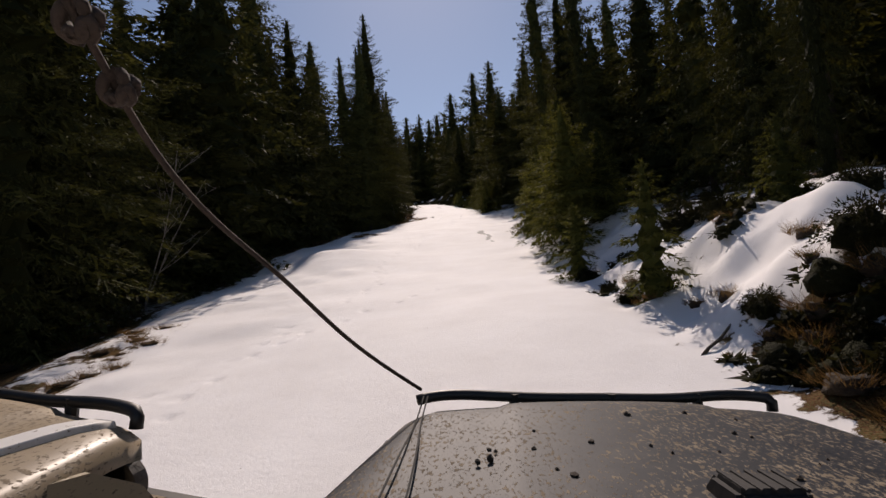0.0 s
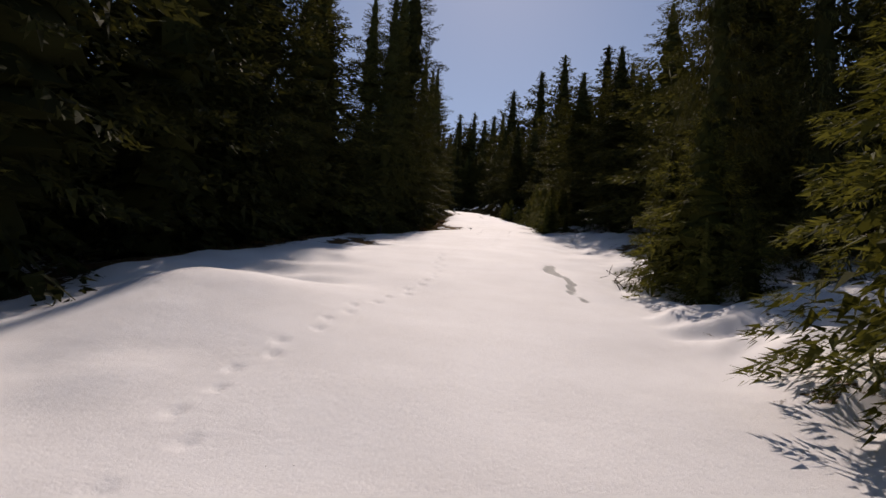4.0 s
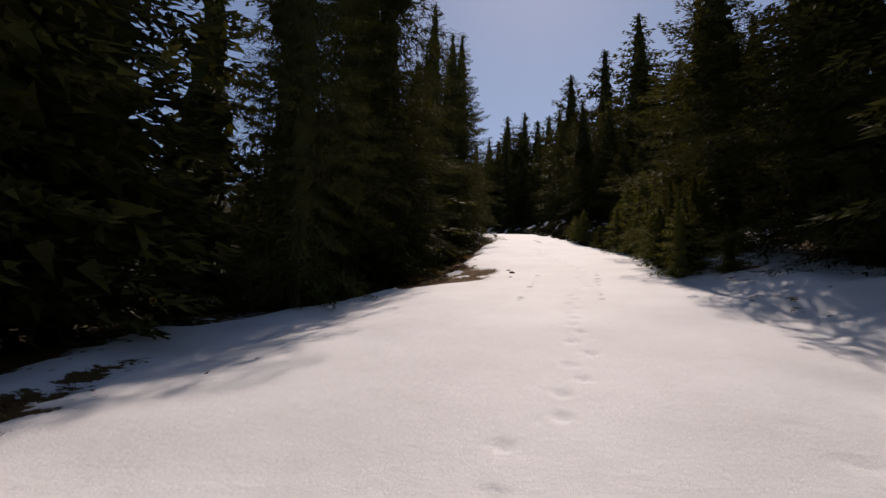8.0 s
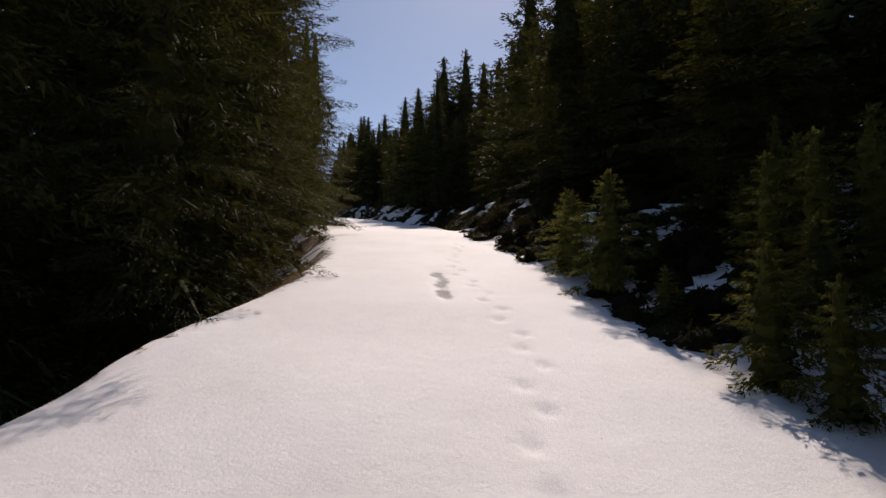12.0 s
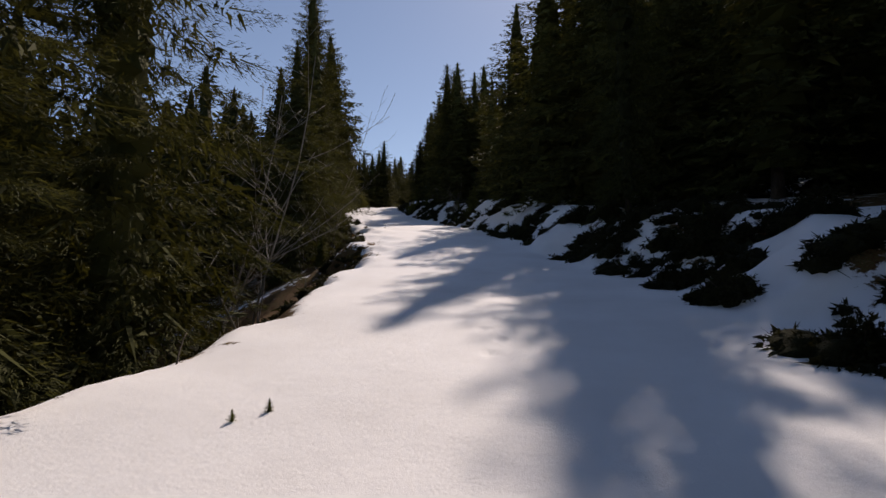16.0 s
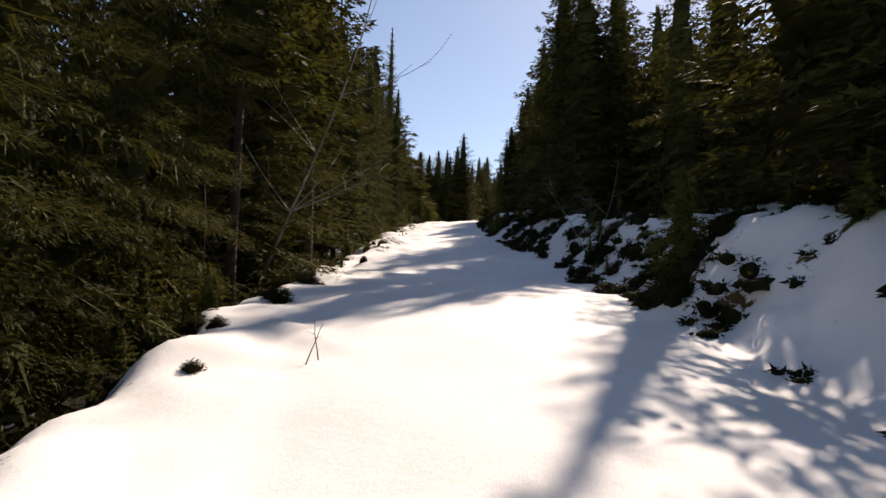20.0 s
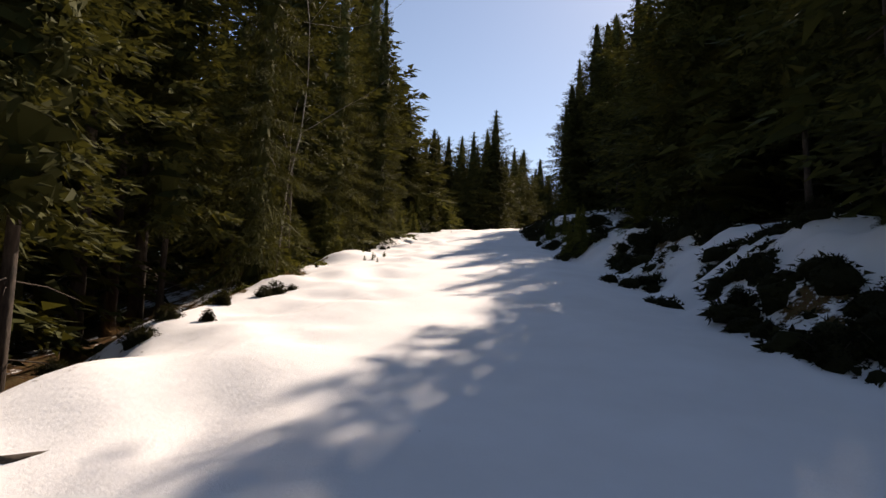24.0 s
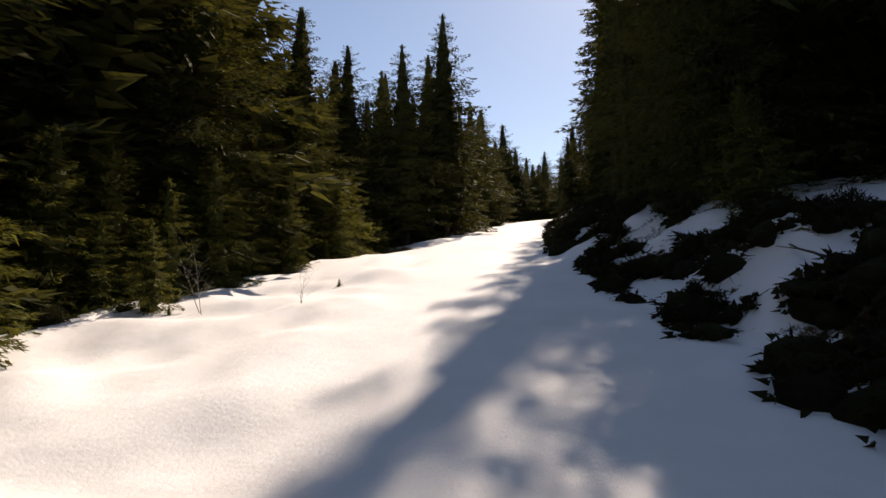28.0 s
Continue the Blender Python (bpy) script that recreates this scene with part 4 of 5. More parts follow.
BIRCHES = Stock([sapling("birch_tree", 5 + i, 6.0, 7, GREY_BARK, "slender leafless grey birch leaning over the track's edge", 0.0036, 0.16) for i in range(2)])
for s, u, h in BIRCH_A:
    BIRCHES.put(chance.randrange(2), turn_scale(s, u, h, 6.0), group="bare birches")
BUSHES = Stock([sapling("bare_sapling", 15 + i, 3.5, 9, GREY_BARK, "leafless grey-brown sapling with spreading thin twigs", 0.0052, 0.1, 2) for i in range(3)])
for s, u, h in [*BARE_A, (93.0, -4.6, 2.6), (96.8, -5.4, 3.0), (99.5, -4.4, 2.0), (66.0, -5.2, 2.2), (106.4, -4.4, 1.6), (23.5, 5.2, 1.3), (81.1, -2.3, 1.0), (162.6, -2.6, 1.0), (162.9, -4.3, 1.0), (100.4, -2.0, 1.0), (47.0, -5.0, 1.6), (30.0, 6.0, 1.4)]:
    BUSHES.put(chance.randrange(3), turn_scale(s, u, max(h, 0.7) if h != 1.0 else 0.55, 3.5), group="bare saplings")
for stock in (BIRCHES, BUSHES):
    stock.done()


# ---- low growth: dark shrubs, dry grass, twigs and stones ----
def tuft(name, seed, count, size, spread, upright, width, mat, label, category):
    """A clump of blades or leaves rising from one root stock, with a dark stool of earth below."""
    rng = np.random.RandomState(seed)
    az, r = rng.uniform(0, 6.283, count), spread * np.sqrt(rng.uniform(0, 1, count))
    dome = category == "shrub"
    if dome:
        # leaves sit all over a lumpy dome
        lumpy = 0.85 + 0.22 * np.sin(3 * az + seed) + 0.12 * np.sin(7 * az)
        c = rng.uniform(-0.1, 1, count)
        deep = rng.uniform(0.6, 1.0, count)
        r, rise, size = spread * np.sqrt(1 - c * c) * lumpy * deep, size * 0.75 * c * deep, size * 0.26
    roots = np.stack([r * np.cos(az), r * np.sin(az), rng.uniform(-0.03, 0.4, count) * size * (1 - r / spread * 0.7)], 1)
    if dome:
        roots[:, 2] = rise
    az2 = az + rng.normal(0, 0.7, count)
    flat = rng.uniform(0.2, 1.0, count) * (1 - upright) + 0.1
    way = np.stack([np.cos(az2) * flat, np.sin(az2) * flat, rng.uniform(0.1, 1, count) * upright + 0.15], 1)
    if dome:
        way = np.stack([1.2 * np.cos(az) * r / spread, 1.2 * np.sin(az) * r / spread, 0.9 * c - 0.45], 1) + rng.normal(0, 0.5, (count, 3))
    way /= np.linalg.norm(way, axis=1, keepdims=True)
    long = size * rng.uniform(0.35, 0.8, count) * (0.68 if dome else 1.0)
    side = np.cross(way, rng.normal(0, 1, (count, 3)))
    side /= np.linalg.norm(side, axis=1, keepdims=True)
    v, f = blades(roots, roots + way * long[:, None], long * width, side)
    thing = tagged(new(name), label, category)
    part("foliage" if category == "shrub" else "grass", mesh_of("foliage", v, f, mat), None, thing)
    if dome:
        bm = bmesh.new()
        bmesh.ops.create_icosphere(bm, subdivisions=3, radius=1.0)
        for p in bm.verts:
            k = (0.85 + 0.22 * math.sin(3 * math.atan2(p.co.y, p.co.x) + seed)) * (0.8 + 0.45 * noise.noise(p.co * 2.6 + Vector((seed, 0, 0))) + 0.3 * noise.noise(p.co * 7 + Vector((0, seed, 0))))
            p.co = Vector((p.co.x * spread * k, p.co.y * spread * k, p.co.z * size / 0.26 * 0.68 * k)) * 0.82
        for f in bm.faces:
            f.smooth = True
        part("twig_mass", bm, SHRUB_LEAF, thing)
        for k in range(3):
            a, far = 2.094 * k + rng.uniform(0, 0.8), spread * rng.uniform(0.5, 0.85)
            path = [(far * q * math.cos(a), far * q * math.sin(a), 0.3 * q ** 0.7 - 0.05, 0.008 * (1.2 - q)) for q in (0, 0.4, 0.75, 1)]
            part("stem", mesh_of("stem", *tubes([path], 5), DEAD_WOOD, True), None, thing)
        return thing
    bm = bmesh.new()
    bmesh.ops.create_icosphere(bm, subdivisions=3, radius=1.0)
    for p in bm.verts:
        k = 0.8 + 0.4 * noise.noise(p.co * 1.7 + Vector((seed, 0, 0)))
        p.co = Vector((p.co.x * spread * 0.8 * k, p.co.y * spread * 0.8 * k, p.co.z * size * 0.4 * k))
    for f in bm.faces:
        f.smooth = True
    part("root_clump", bm, EARTH, thing)
    return thing


SHRUBS = Stock([tuft("low_shrub", 100 + i, 1500, 0.5, sp, 0.5, 0.2, SHRUB_LEAF, "low dark evergreen shrub on the snowy bank", "shrub") for i, sp in enumerate((0.26, 0.34, 0.22, 0.4))])
GRASS = Stock([tuft("dry_grass_tuft", 120 + i, 260, 0.30, sp, 0.45, 0.016, DRY_GRASS, "tuft of dry brown grass at the edge of the snow", "grass") for i, sp in enumerate((0.16, 0.22, 0.28))])
# how patchy the growth on the bank is: the higher, the more snow between
GROWTH = ((-5, 0.66), (55, 0.7), (82, 0.66), (88, 0.52), (97, 0.58), (104, 0.76), (118, 0.82), (128, 0.8), (138, 0.74), (160, 0.72), (175, 0.66), (190, 0.7))
put = 0
while put < 290:
    s = chance.uniform(56, 185) if put > 26 else chance.uniform(-1, 14)
    high = 0.15 + 3.2 * chance.random() ** 0.9
    u = float(table(HIGH_EDGE, s)) + high
    if float(grain(s, u, 0.8, 21)) + 0.6 * float(grain(s, u, 2.6, 33)) < float(table(GROWTH, s)) or (s < 30 and high < 0.7):
        continue
    g = chance.uniform(0.55, 1.3)
    SHRUBS.put(chance.randrange(4), turn_scale(s, u, g, 1.0, 1.0, 0.02), group="shrubs on the bank")
    put += 1
# the small growth between them, too thick to count
clumps_v, clumps_f, clumps_n = [], [], 0
ball = bmesh.new()
bmesh.ops.create_icosphere(ball, subdivisions=2, radius=1.0)
BALL_V, BALL_F = np.array([v.co for v in ball.verts]), np.array([[v.index for v in f.verts] for f in ball.faces])
ball.free()
crowd = np.random.RandomState(17)


def clump(p, g, vs, fs, start):
    """One lumpy cushion of drooping twigs, added to a mass of them."""
    wide = np.array((crowd.uniform(0.8, 1.4), crowd.uniform(0.8, 1.4), crowd.uniform(0.6, 1.1)))
    lumps = 0.85 + 0.3 * np.sin(BALL_V @ crowd.normal(0, 2.4, 3) + crowd.uniform(0, 6)) * np.sin(BALL_V @ crowd.normal(0, 2.4, 3))
    n = int(24 + 260 * g)
    az, el, deep = crowd.uniform(0, 6.28, n), np.arcsin(crowd.uniform(-0.15, 1, n)), crowd.uniform(0.7, 0.95, n)
    way = np.stack([np.cos(az) * np.cos(el), np.sin(az) * np.cos(el), np.sin(el)], 1)
    root = np.array(p) + way * deep[:, None] * g * wide - [0, 0, 0.02]
    way = way * [1.2, 1.2, 0.9] + crowd.normal(0, 0.45, (n, 3)) - [0, 0, 0.4]
    bv, bf = blades(root, root + way * crowd.uniform(0.04, 0.10, (n, 1)), np.full(n, 0.012), np.cross(way, crowd.normal(0, 1, (n, 3))))
    vs += [BALL_V * lumps[:, None] * wide * g * 0.88 + np.array(p) - [0, 0, 0.02], bv]
    fs += [BALL_F + start, bf + start + len(BALL_V)]
    return len(BALL_V) + len(bv)


while len(clumps_v) < 2 * 4600:
    s = crowd.uniform(55, 190)
    if crowd.rand() < 0.08:
        s = crowd.uniform(-2, 13)
    high = 0.05 + 3.3 * crowd.rand() ** 1.15
    u = float(table(HIGH_EDGE, s)) + high
    if float(grain(s, u, 0.8, 21)) + 0.6 * float(grain(s, u, 2.6, 33)) < float(table(GROWTH, s)) - 0.04 + 0.14 * crowd.rand():
        continue
    if crowd.rand() < 0.12:
        s = crowd.uniform(84, 128)
        u = -float(table(LOW_EDGE, s)) - crowd.uniform(0.1, 1.7)
    if s < 1.5 or (s < 7 and u < (2.55 if s < 5.2 else 2.9)):
        continue
    p, g = stand(s, u), 0.06 + 0.26 * crowd.rand() ** 1.5
    g = min(g, 0.13) if 7 < s < 16 or u < 0 else g
    clumps_n += clump(p, g, clumps_v, clumps_f, clumps_n)
tagged(part("bank_growth", mesh_of("bank_growth", np.concatenate(clumps_v), np.concatenate(clumps_f), SHRUB_LEAF, True), None), "dark heather, moss and roots showing through the snow of the bank", "growth", kind="stuff")
moss_v, moss_f, moss_n = [], [], 0
for _ in range(420):
    s = crowd.uniform(138, 168)
    u = -float(table(LOW_EDGE, s)) - 0.15 - 1.1 * crowd.rand() ** 1.5
    if float(grain(s, u, 0.8, 52)) > 0.42:
        moss_n += clump(stand(s, u), 0.04 + 0.13 * crowd.rand() ** 1.5, moss_v, moss_f, moss_n)
tagged(part("edge_moss", mesh_of("edge_moss", np.concatenate(moss_v), np.concatenate(moss_f), NEEDLES_YOUNG, True), None), "yellow-green moss and bilberry along the edge of the snow", "moss", kind="stuff")
for _ in range(46):
    s = chance.uniform(112, 168)
    SHRUBS.put(chance.randrange(4), turn_scale(s, -float(table(LOW_EDGE, s)) + chance.uniform(-0.2, 0.9), chance.uniform(0.3, 0.7), 1.0, 1.0, 0.02), "small green shrub poking out of the snow's edge", "shrubs at the low edge")
for n in range(96):
    s = chance.choice((chance.uniform(-1, 14), chance.uniform(24, 33), chance.uniform(40, 52), chance.uniform(90, 125), chance.uniform(125, 165)))
    u = -float(table(LOW_EDGE, s)) - chance.uniform(-0.25, 1.6)
    if n % 6 == 0:
        s, u = chance.uniform(1, 9), float(table(HIGH_EDGE, 4)) + chance.uniform(0.3, 1.8)
    GRASS.put(chance.randrange(3), turn_scale(s, u, chance.uniform(0.5, 1.1), 1.0, 1.0, 0.01), group="dry grass tufts")
for s, u, g in ((5.0, 3.4, 1.2), (5.4, 3.7, 1.1), (4.7, 3.8, 1.3), (5.1, 3.0, 0.8), (2.9, 3.0, 1.3), (3.4, 3.5, 1.2), (3.9, 2.8, 1.1), (2.4, 3.6, 1.4), (4.8, 3.2, 1.5), (4.3, 3.9, 1.2), (6.4, 3.3, 1.3), (1.8, 3.1, 1.3)):
    GRASS.put(chance.randrange(3), turn_scale(s, u, g, 1.0, 1.0, 0.02), "brown tussock of dry grass on a mound of bare earth", "dry grass tufts")
# matted litter at the low edge near the start, and drooping grass on the mound
for n in range(22):
    s, u, g = (7.3 + 0.22 * n, -4.9 - 0.06 * n + chance.uniform(-0.5, 0.4), chance.uniform(0.5, 0.9)) if n < 14 else (chance.uniform(3.2, 4.7), chance.uniform(2.6, 3.3), chance.uniform(0.7, 1.0))
    GRASS.put(chance.randrange(3), turn_scale(s, u, g, 1.0, 1.2, 0.03), group="dry grass tufts")
for s, u, g in ((4.4, 3.3, 1.0), (4.9, 3.9, 1.1), (5.5, 3.2, 0.7), (8.3, 2.7, 0.9), (8.0, 3.1, 0.8), (10.9, 2.7, 0.8)):
    SHRUBS.put(chance.randrange(4), turn_scale(s, u, g, 1.0, 1.0, 0.02), group="shrubs on the bank")
for stock in (SHRUBS, GRASS):
    stock.done()


# matted dry turf where the snow has gone
turf_rng = np.random.RandomState(23)
ts, tu = turf_rng.uniform(27.5, 62, 120000), -turf_rng.uniform(1.2, 8.0, 120000)
keep = (bareness(ts, tu) > 0.55) & (((ts < 36) | (ts > 40)) & ((ts < 50) | (ts > 56)))
ts, tu = ts[keep][:26000], tu[keep][:26000]
tx, ty = spot(ts, tu)
turf_root = np.stack([tx, ty, lie(ts, tu) - 0.05], 1)
turf_way = turf_rng.normal(0, 0.8, (len(ts), 3)) + [0, 0, 0.5]
turf_way[:, 2] = np.abs(turf_way[:, 2])
turf_way /= np.linalg.norm(turf_way, axis=1, keepdims=True)
turf_long = turf_rng.uniform(0.03, 0.11, len(ts))
turf_v, turf_f = blades(turf_root, turf_root + turf_way * turf_long[:, None], np.full(len(ts), 0.0035), np.cross(turf_way, turf_rng.normal(0, 1, (len(ts), 3))))
tagged(part("dry_turf", mesh_of("dry_turf", turf_v, turf_f, DRY_GRASS), None), "matted dry brown grass where the snow has melted", "grass", kind="stuff")


def stick(s, u, length, thick, tilt, turn, label):
    path, rng = [], np.random.RandomState(int(s * 10) % 997)
    for i in range(7):
        q = i / 6
        path.append((q * length * math.cos(tilt), 0.02 * length * math.sin(3 * q) + rng.normal(0, 0.01 * length), q * length * math.sin(tilt), thick * (1 - 0.6 * q)))
    fork = [(*p[:3], p[3] * 0.6) for p in path[3:5]] + [(path[4][0] + 0.18 * length, 0.16 * length, path[4][2] + 0.05 * length, thick * 0.2)]
    thing = tagged(new("fallen_branch"), label, "branch", group="fallen branches")
    part("limb", mesh_of("limb", *tubes([path], 6), DEAD_WOOD, True), None, thing)
    part("side_twig", mesh_of("side_twig", *tubes([fork], 5), DEAD_WOOD, True), None, thing)
    thing.matrix_basis = Matrix.Translation(stand(s, u, 0.03)) @ Matrix.Rotation(turn, 4, "Z")
    return thing


for s, u, length, thick, tilt, turn in ((5.3, 2.4, 1.2, 0.021, 0.42, 0.55), (5.6, 2.9, 0.6, 0.02, 0.55, 0.7), (7.4, 2.9, 0.8, 0.02, 0.2, 2.0), (26.5, 3.3, 0.4, 0.012, 0.9, 1.0), (26.0, 3.5, 0.45, 0.012, 0.5, 2.7), (25.3, 3.1, 0.4, 0.014, 0.9, 0.4), (24.7, 3.2, 0.5, 0.012, 0.6, 1.9), (24.3, 3.0, 0.35, 0.014, 1.0, 2.2), (25.7, 2.8, 0.3, 0.01, 0.3, 0.2), (112.5, -1.6, 0.5, 0.008, 1.2, 1.0), (112.7, -1.5, 0.5, 0.008, 1.2, 2.6),
                                        (40.5, -3.0, 0.5, 0.025, 0.1, 0.4), (33.6, -3.4, 0.5, 0.04, 0.1, 2.0), (34.2, -3.2, 0.35, 0.04, 0.1, 0.3), (140.4, -4.0, 1.4, 0.03, 0.25, 2.4), (141.0, -3.7, 0.9, 0.025, 0.1, 0.5),
                                        (80.2, -2.6, 0.7, 0.012, 0.9, 1.0), (86.0, -2.9, 0.45, 0.012, 0.8, 2.0), (160.0, 3.6, 1.1, 0.02, 0.3, 1.9), (45.5, -4.4, 0.9, 0.02, 0.1, 0.5), (131.0, -2.9, 0.55, 0.06, 0.12, 0.9), (46.4, -5.2, 0.8, 0.02, 0.15, 1.6)):
    stick(s, u, length, thick, tilt, turn, "dead brown branch lying on the snow")


def stone(seed):
    bm = bmesh.new()
    bmesh.ops.create_icosphere(bm, subdivisions=2, radius=1.0)
    for p in bm.verts:
        p.co *= 0.75 + 0.5 * noise.noise(p.co * 1.3 + Vector((seed * 3.1, 0, 0)))
        p.co.z *= 0.6
    return tagged(part("stone", bm, STONE), "grey-brown stone lying half in the snow", "stone")


STONES = Stock([stone(i) for i in range(3)])
for s, u, g in ((44.5, -1.5, 0.10), (43.6, -1.3, 0.14), (42.4, -1.2, 0.08), (42.3, -1.5, 0.07), (43.3, -3.1, 0.16), (47.0, -3.8, 0.10), (46.0, -5.4, 0.12), (85.5, -3.0, 0.28), (84.9, -3.6, 0.24), (101.5, -2.6, 0.25), (85.1, -3.3, 0.14), (85.7, -3.0, 0.12), (85.0, -3.6, 0.16), (146.5, -3.4, 0.14), (147.3, -3.6, 0.16), (145.6, -2.9, 0.07), (134.1, -3.6, 0.12),
                (127.4, -4.0, 0.2), (144.5, -3.9, 0.22), (145.6, -4.2, 0.2), (43.0, -4.6, 0.08), (128.2, -3.6, 0.16)):
    STONES.put(chance.randrange(3), Matrix.Translation(stand(s, u, 0.02)) @ Matrix.Rotation(chance.uniform(0, 6.28), 4, "Z") @ Matrix.Scale(g, 4), group="stones at the track's edge")
for _ in range(26):
    s, u = chance.uniform(40.3, 47.5), -chance.uniform(0.5, 3.4)
    STONES.put(chance.randrange(3), Matrix.Translation(stand(s, u, 0.004)) @ Matrix.Rotation(chance.uniform(0, 6.28), 4, "Z") @ Matrix.Scale(chance.uniform(0.015, 0.06), 4), group="stones at the track's edge")
STONES.done()


# ---- the vehicles at the start of the track: the dark one that the ride sets off from, and a beige one parked beside it ----
def muddy(name, paint, share, rough=0.45, dust=0.35):
    """Car paint under a film of dust and dried, spattered mud, thicker in some places."""
    m, nodes, links, b = material(name, rough)
    co = nodes.new("ShaderNodeTexCoord")
    smear = node(nodes, "ShaderNodeMapping", Scale=(1.0, 0.45, 1.0))
    links.new(co.outputs["Object"], smear.inputs[0])
    spat = node(nodes, "ShaderNodeTexNoise", Scale=95.0, Detail=3.0, Roughness=0.6)
    blot = node(nodes, "ShaderNodeTexNoise", Scale=3.4, Detail=5.0, Roughness=0.6)
    film = node(nodes, "ShaderNodeTexNoise", Scale=14.0, Detail=6.0, Roughness=0.7)
    links.new(smear.outputs[0], spat.inputs["Vector"])
    for n in (blot, film):
        links.new(co.outputs["Object"], n.inputs["Vector"])
    mix = nodes.new("ShaderNodeMath")
    mix.operation = "MULTIPLY_ADD"
    links.new(blot.outputs[0], mix.inputs[0])
    mix.inputs[1].default_value = 0.32
    links.new(spat.outputs[0], mix.inputs[2])
    r = ramp(nodes, [(share - 0.02, (0, 0, 0)), (share + 0.02, (1, 1, 1))])
    links.new(mix.outputs[0], r.inputs[0])
    mud = ramp(nodes, [(0.35, (0.10, 0.078, 0.055)), (0.62, (0.26, 0.21, 0.15))])
    links.new(film.outputs[0], mud.inputs[0])
    veil = ramp(nodes, [(0.35, (0, 0, 0)), (0.7, (dust, dust, dust))])
    links.new(film.outputs[0], veil.inputs[0])

    def over(fac, a, c):
        n = nodes.new("ShaderNodeMix")
        n.data_type = "RGBA"
        links.new(fac, n.inputs["Factor"])
        if isinstance(a, tuple):
            n.inputs["A"].default_value = (*a, 1)
        else:
            links.new(a, n.inputs["A"])
        links.new(c, n.inputs["B"])
        return n.outputs["Result"]

    links.new(over(r.outputs[0], over(veil.outputs[0], paint, mud.outputs[0]), mud.outputs[0]), b.inputs["Base Color"])
    rr = nodes.new("ShaderNodeMapRange")
    rr.inputs["To Min"].default_value, rr.inputs["To Max"].default_value = rough, 0.95
    links.new(r.outputs[0], rr.inputs["Value"])
    links.new(rr.outputs[0], b.inputs["Roughness"])
    b.inputs["Specular IOR Level"].default_value = 0.25
    bump(nodes, links, b, r.outputs[0], 0.4, 0.003)
    return m


DARK_PAINT = muddy("muddy_dark_paint", (0.008, 0.012, 0.02), 0.742, 0.6, 0.09)
BEIGE_PAINT = muddy("muddy_beige_paint", (0.34, 0.27, 0.18), 0.76, 0.4, 0.5)
WHITE_STRIPE = muddy("white_stripe", (0.75, 0.74, 0.72), 0.86, 0.4, 0.12)
BLACK_STEEL = grainy("black_steel", [(0.3, (0.012, 0.012, 0.013)), (0.7, (0.04, 0.036, 0.032))], 30, 0.5, 0.2, 0.003, metal=0.3)
RUBBER = grainy("rubber", [(0.3, (0.012, 0.012, 0.012)), (0.7, (0.035, 0.032, 0.03))], 40, 0.85, 0.3, 0.004)
ROPE = grainy("rope", [(0.3, (0.025, 0.015, 0.011)), (0.6, (0.07, 0.046, 0.032)), (0.8, (0.17, 0.12, 0.085))], 90, 0.9, 0.8, 0.004)
MUD = grainy("mud", [(0.3, (0.02, 0.014, 0.01)), (0.7, (0.06, 0.043, 0.03))], 40, 0.95, 0.6, 0.01)


def bonnet_mesh(width, depth, crown, crease, flare=0.48):
    """A pressed bonnet: crowned sheet with a raised middle panel and turned-down edges. Front edge at y = 0, going back to -depth."""
    bm, nx, ny = bmesh.new(), 36, 18
    rows = []
    for j in range(-1, ny + 2):
        row = []
        for i in range(-1, nx + 2):
            a, b = min(max(i / nx, 0), 1), min(max(j / ny, 0), 1)
            w = width * (1 + flare * b)
            x, y = (a - 0.5) * w, -b * depth
            z = crown * (1 - (2 * a - 1) ** 2) + 0.10 * b - 0.022 * max(0, 1 - b * 7) ** 2
            z -= 0.025 * max(0, abs(2 * a - 1) - 0.86) ** 2 / 0.02
            z += 0.014 * float(step((a - crease) / 0.025)) * float(step((1 - crease - a) / 0.025))
            if i < 0 or i > nx or j < 0 or j > ny:
                z -= 0.06
            row.append(bm.verts.new((x, y, z)))
        rows.append(row)
    for p, q in zip(rows, rows[1:]):
        for k in range(len(p) - 1):
            bm.faces.new((p[k], q[k], q[k + 1], p[k + 1]))
    bmesh.ops.recalc_face_normals(bm, faces=bm.faces)
    for f in bm.faces:
        f.smooth = True
    return bm


def prism(profile, x0, x1, bevel=0.02):
    """A side profile in y, z, drawn out from x0 to x1, with rounded edges."""
    bm = bmesh.new()
    a = [bm.verts.new((x0, y, z)) for y, z in profile]
    b = [bm.verts.new((x1, y, z)) for y, z in profile]
    bm.faces.new(a), bm.faces.new(b[::-1])
    for i in range(len(profile)):
        j = (i + 1) % len(profile)
        bm.faces.new((a[i], b[i], b[j], a[j]))
    bmesh.ops.recalc_face_normals(bm, faces=bm.faces)
    bmesh.ops.bevel(bm, geom=[e for e in bm.edges if e.calc_face_angle(0) > 0.5], offset=bevel, segments=2, affect="EDGES")
    return bm


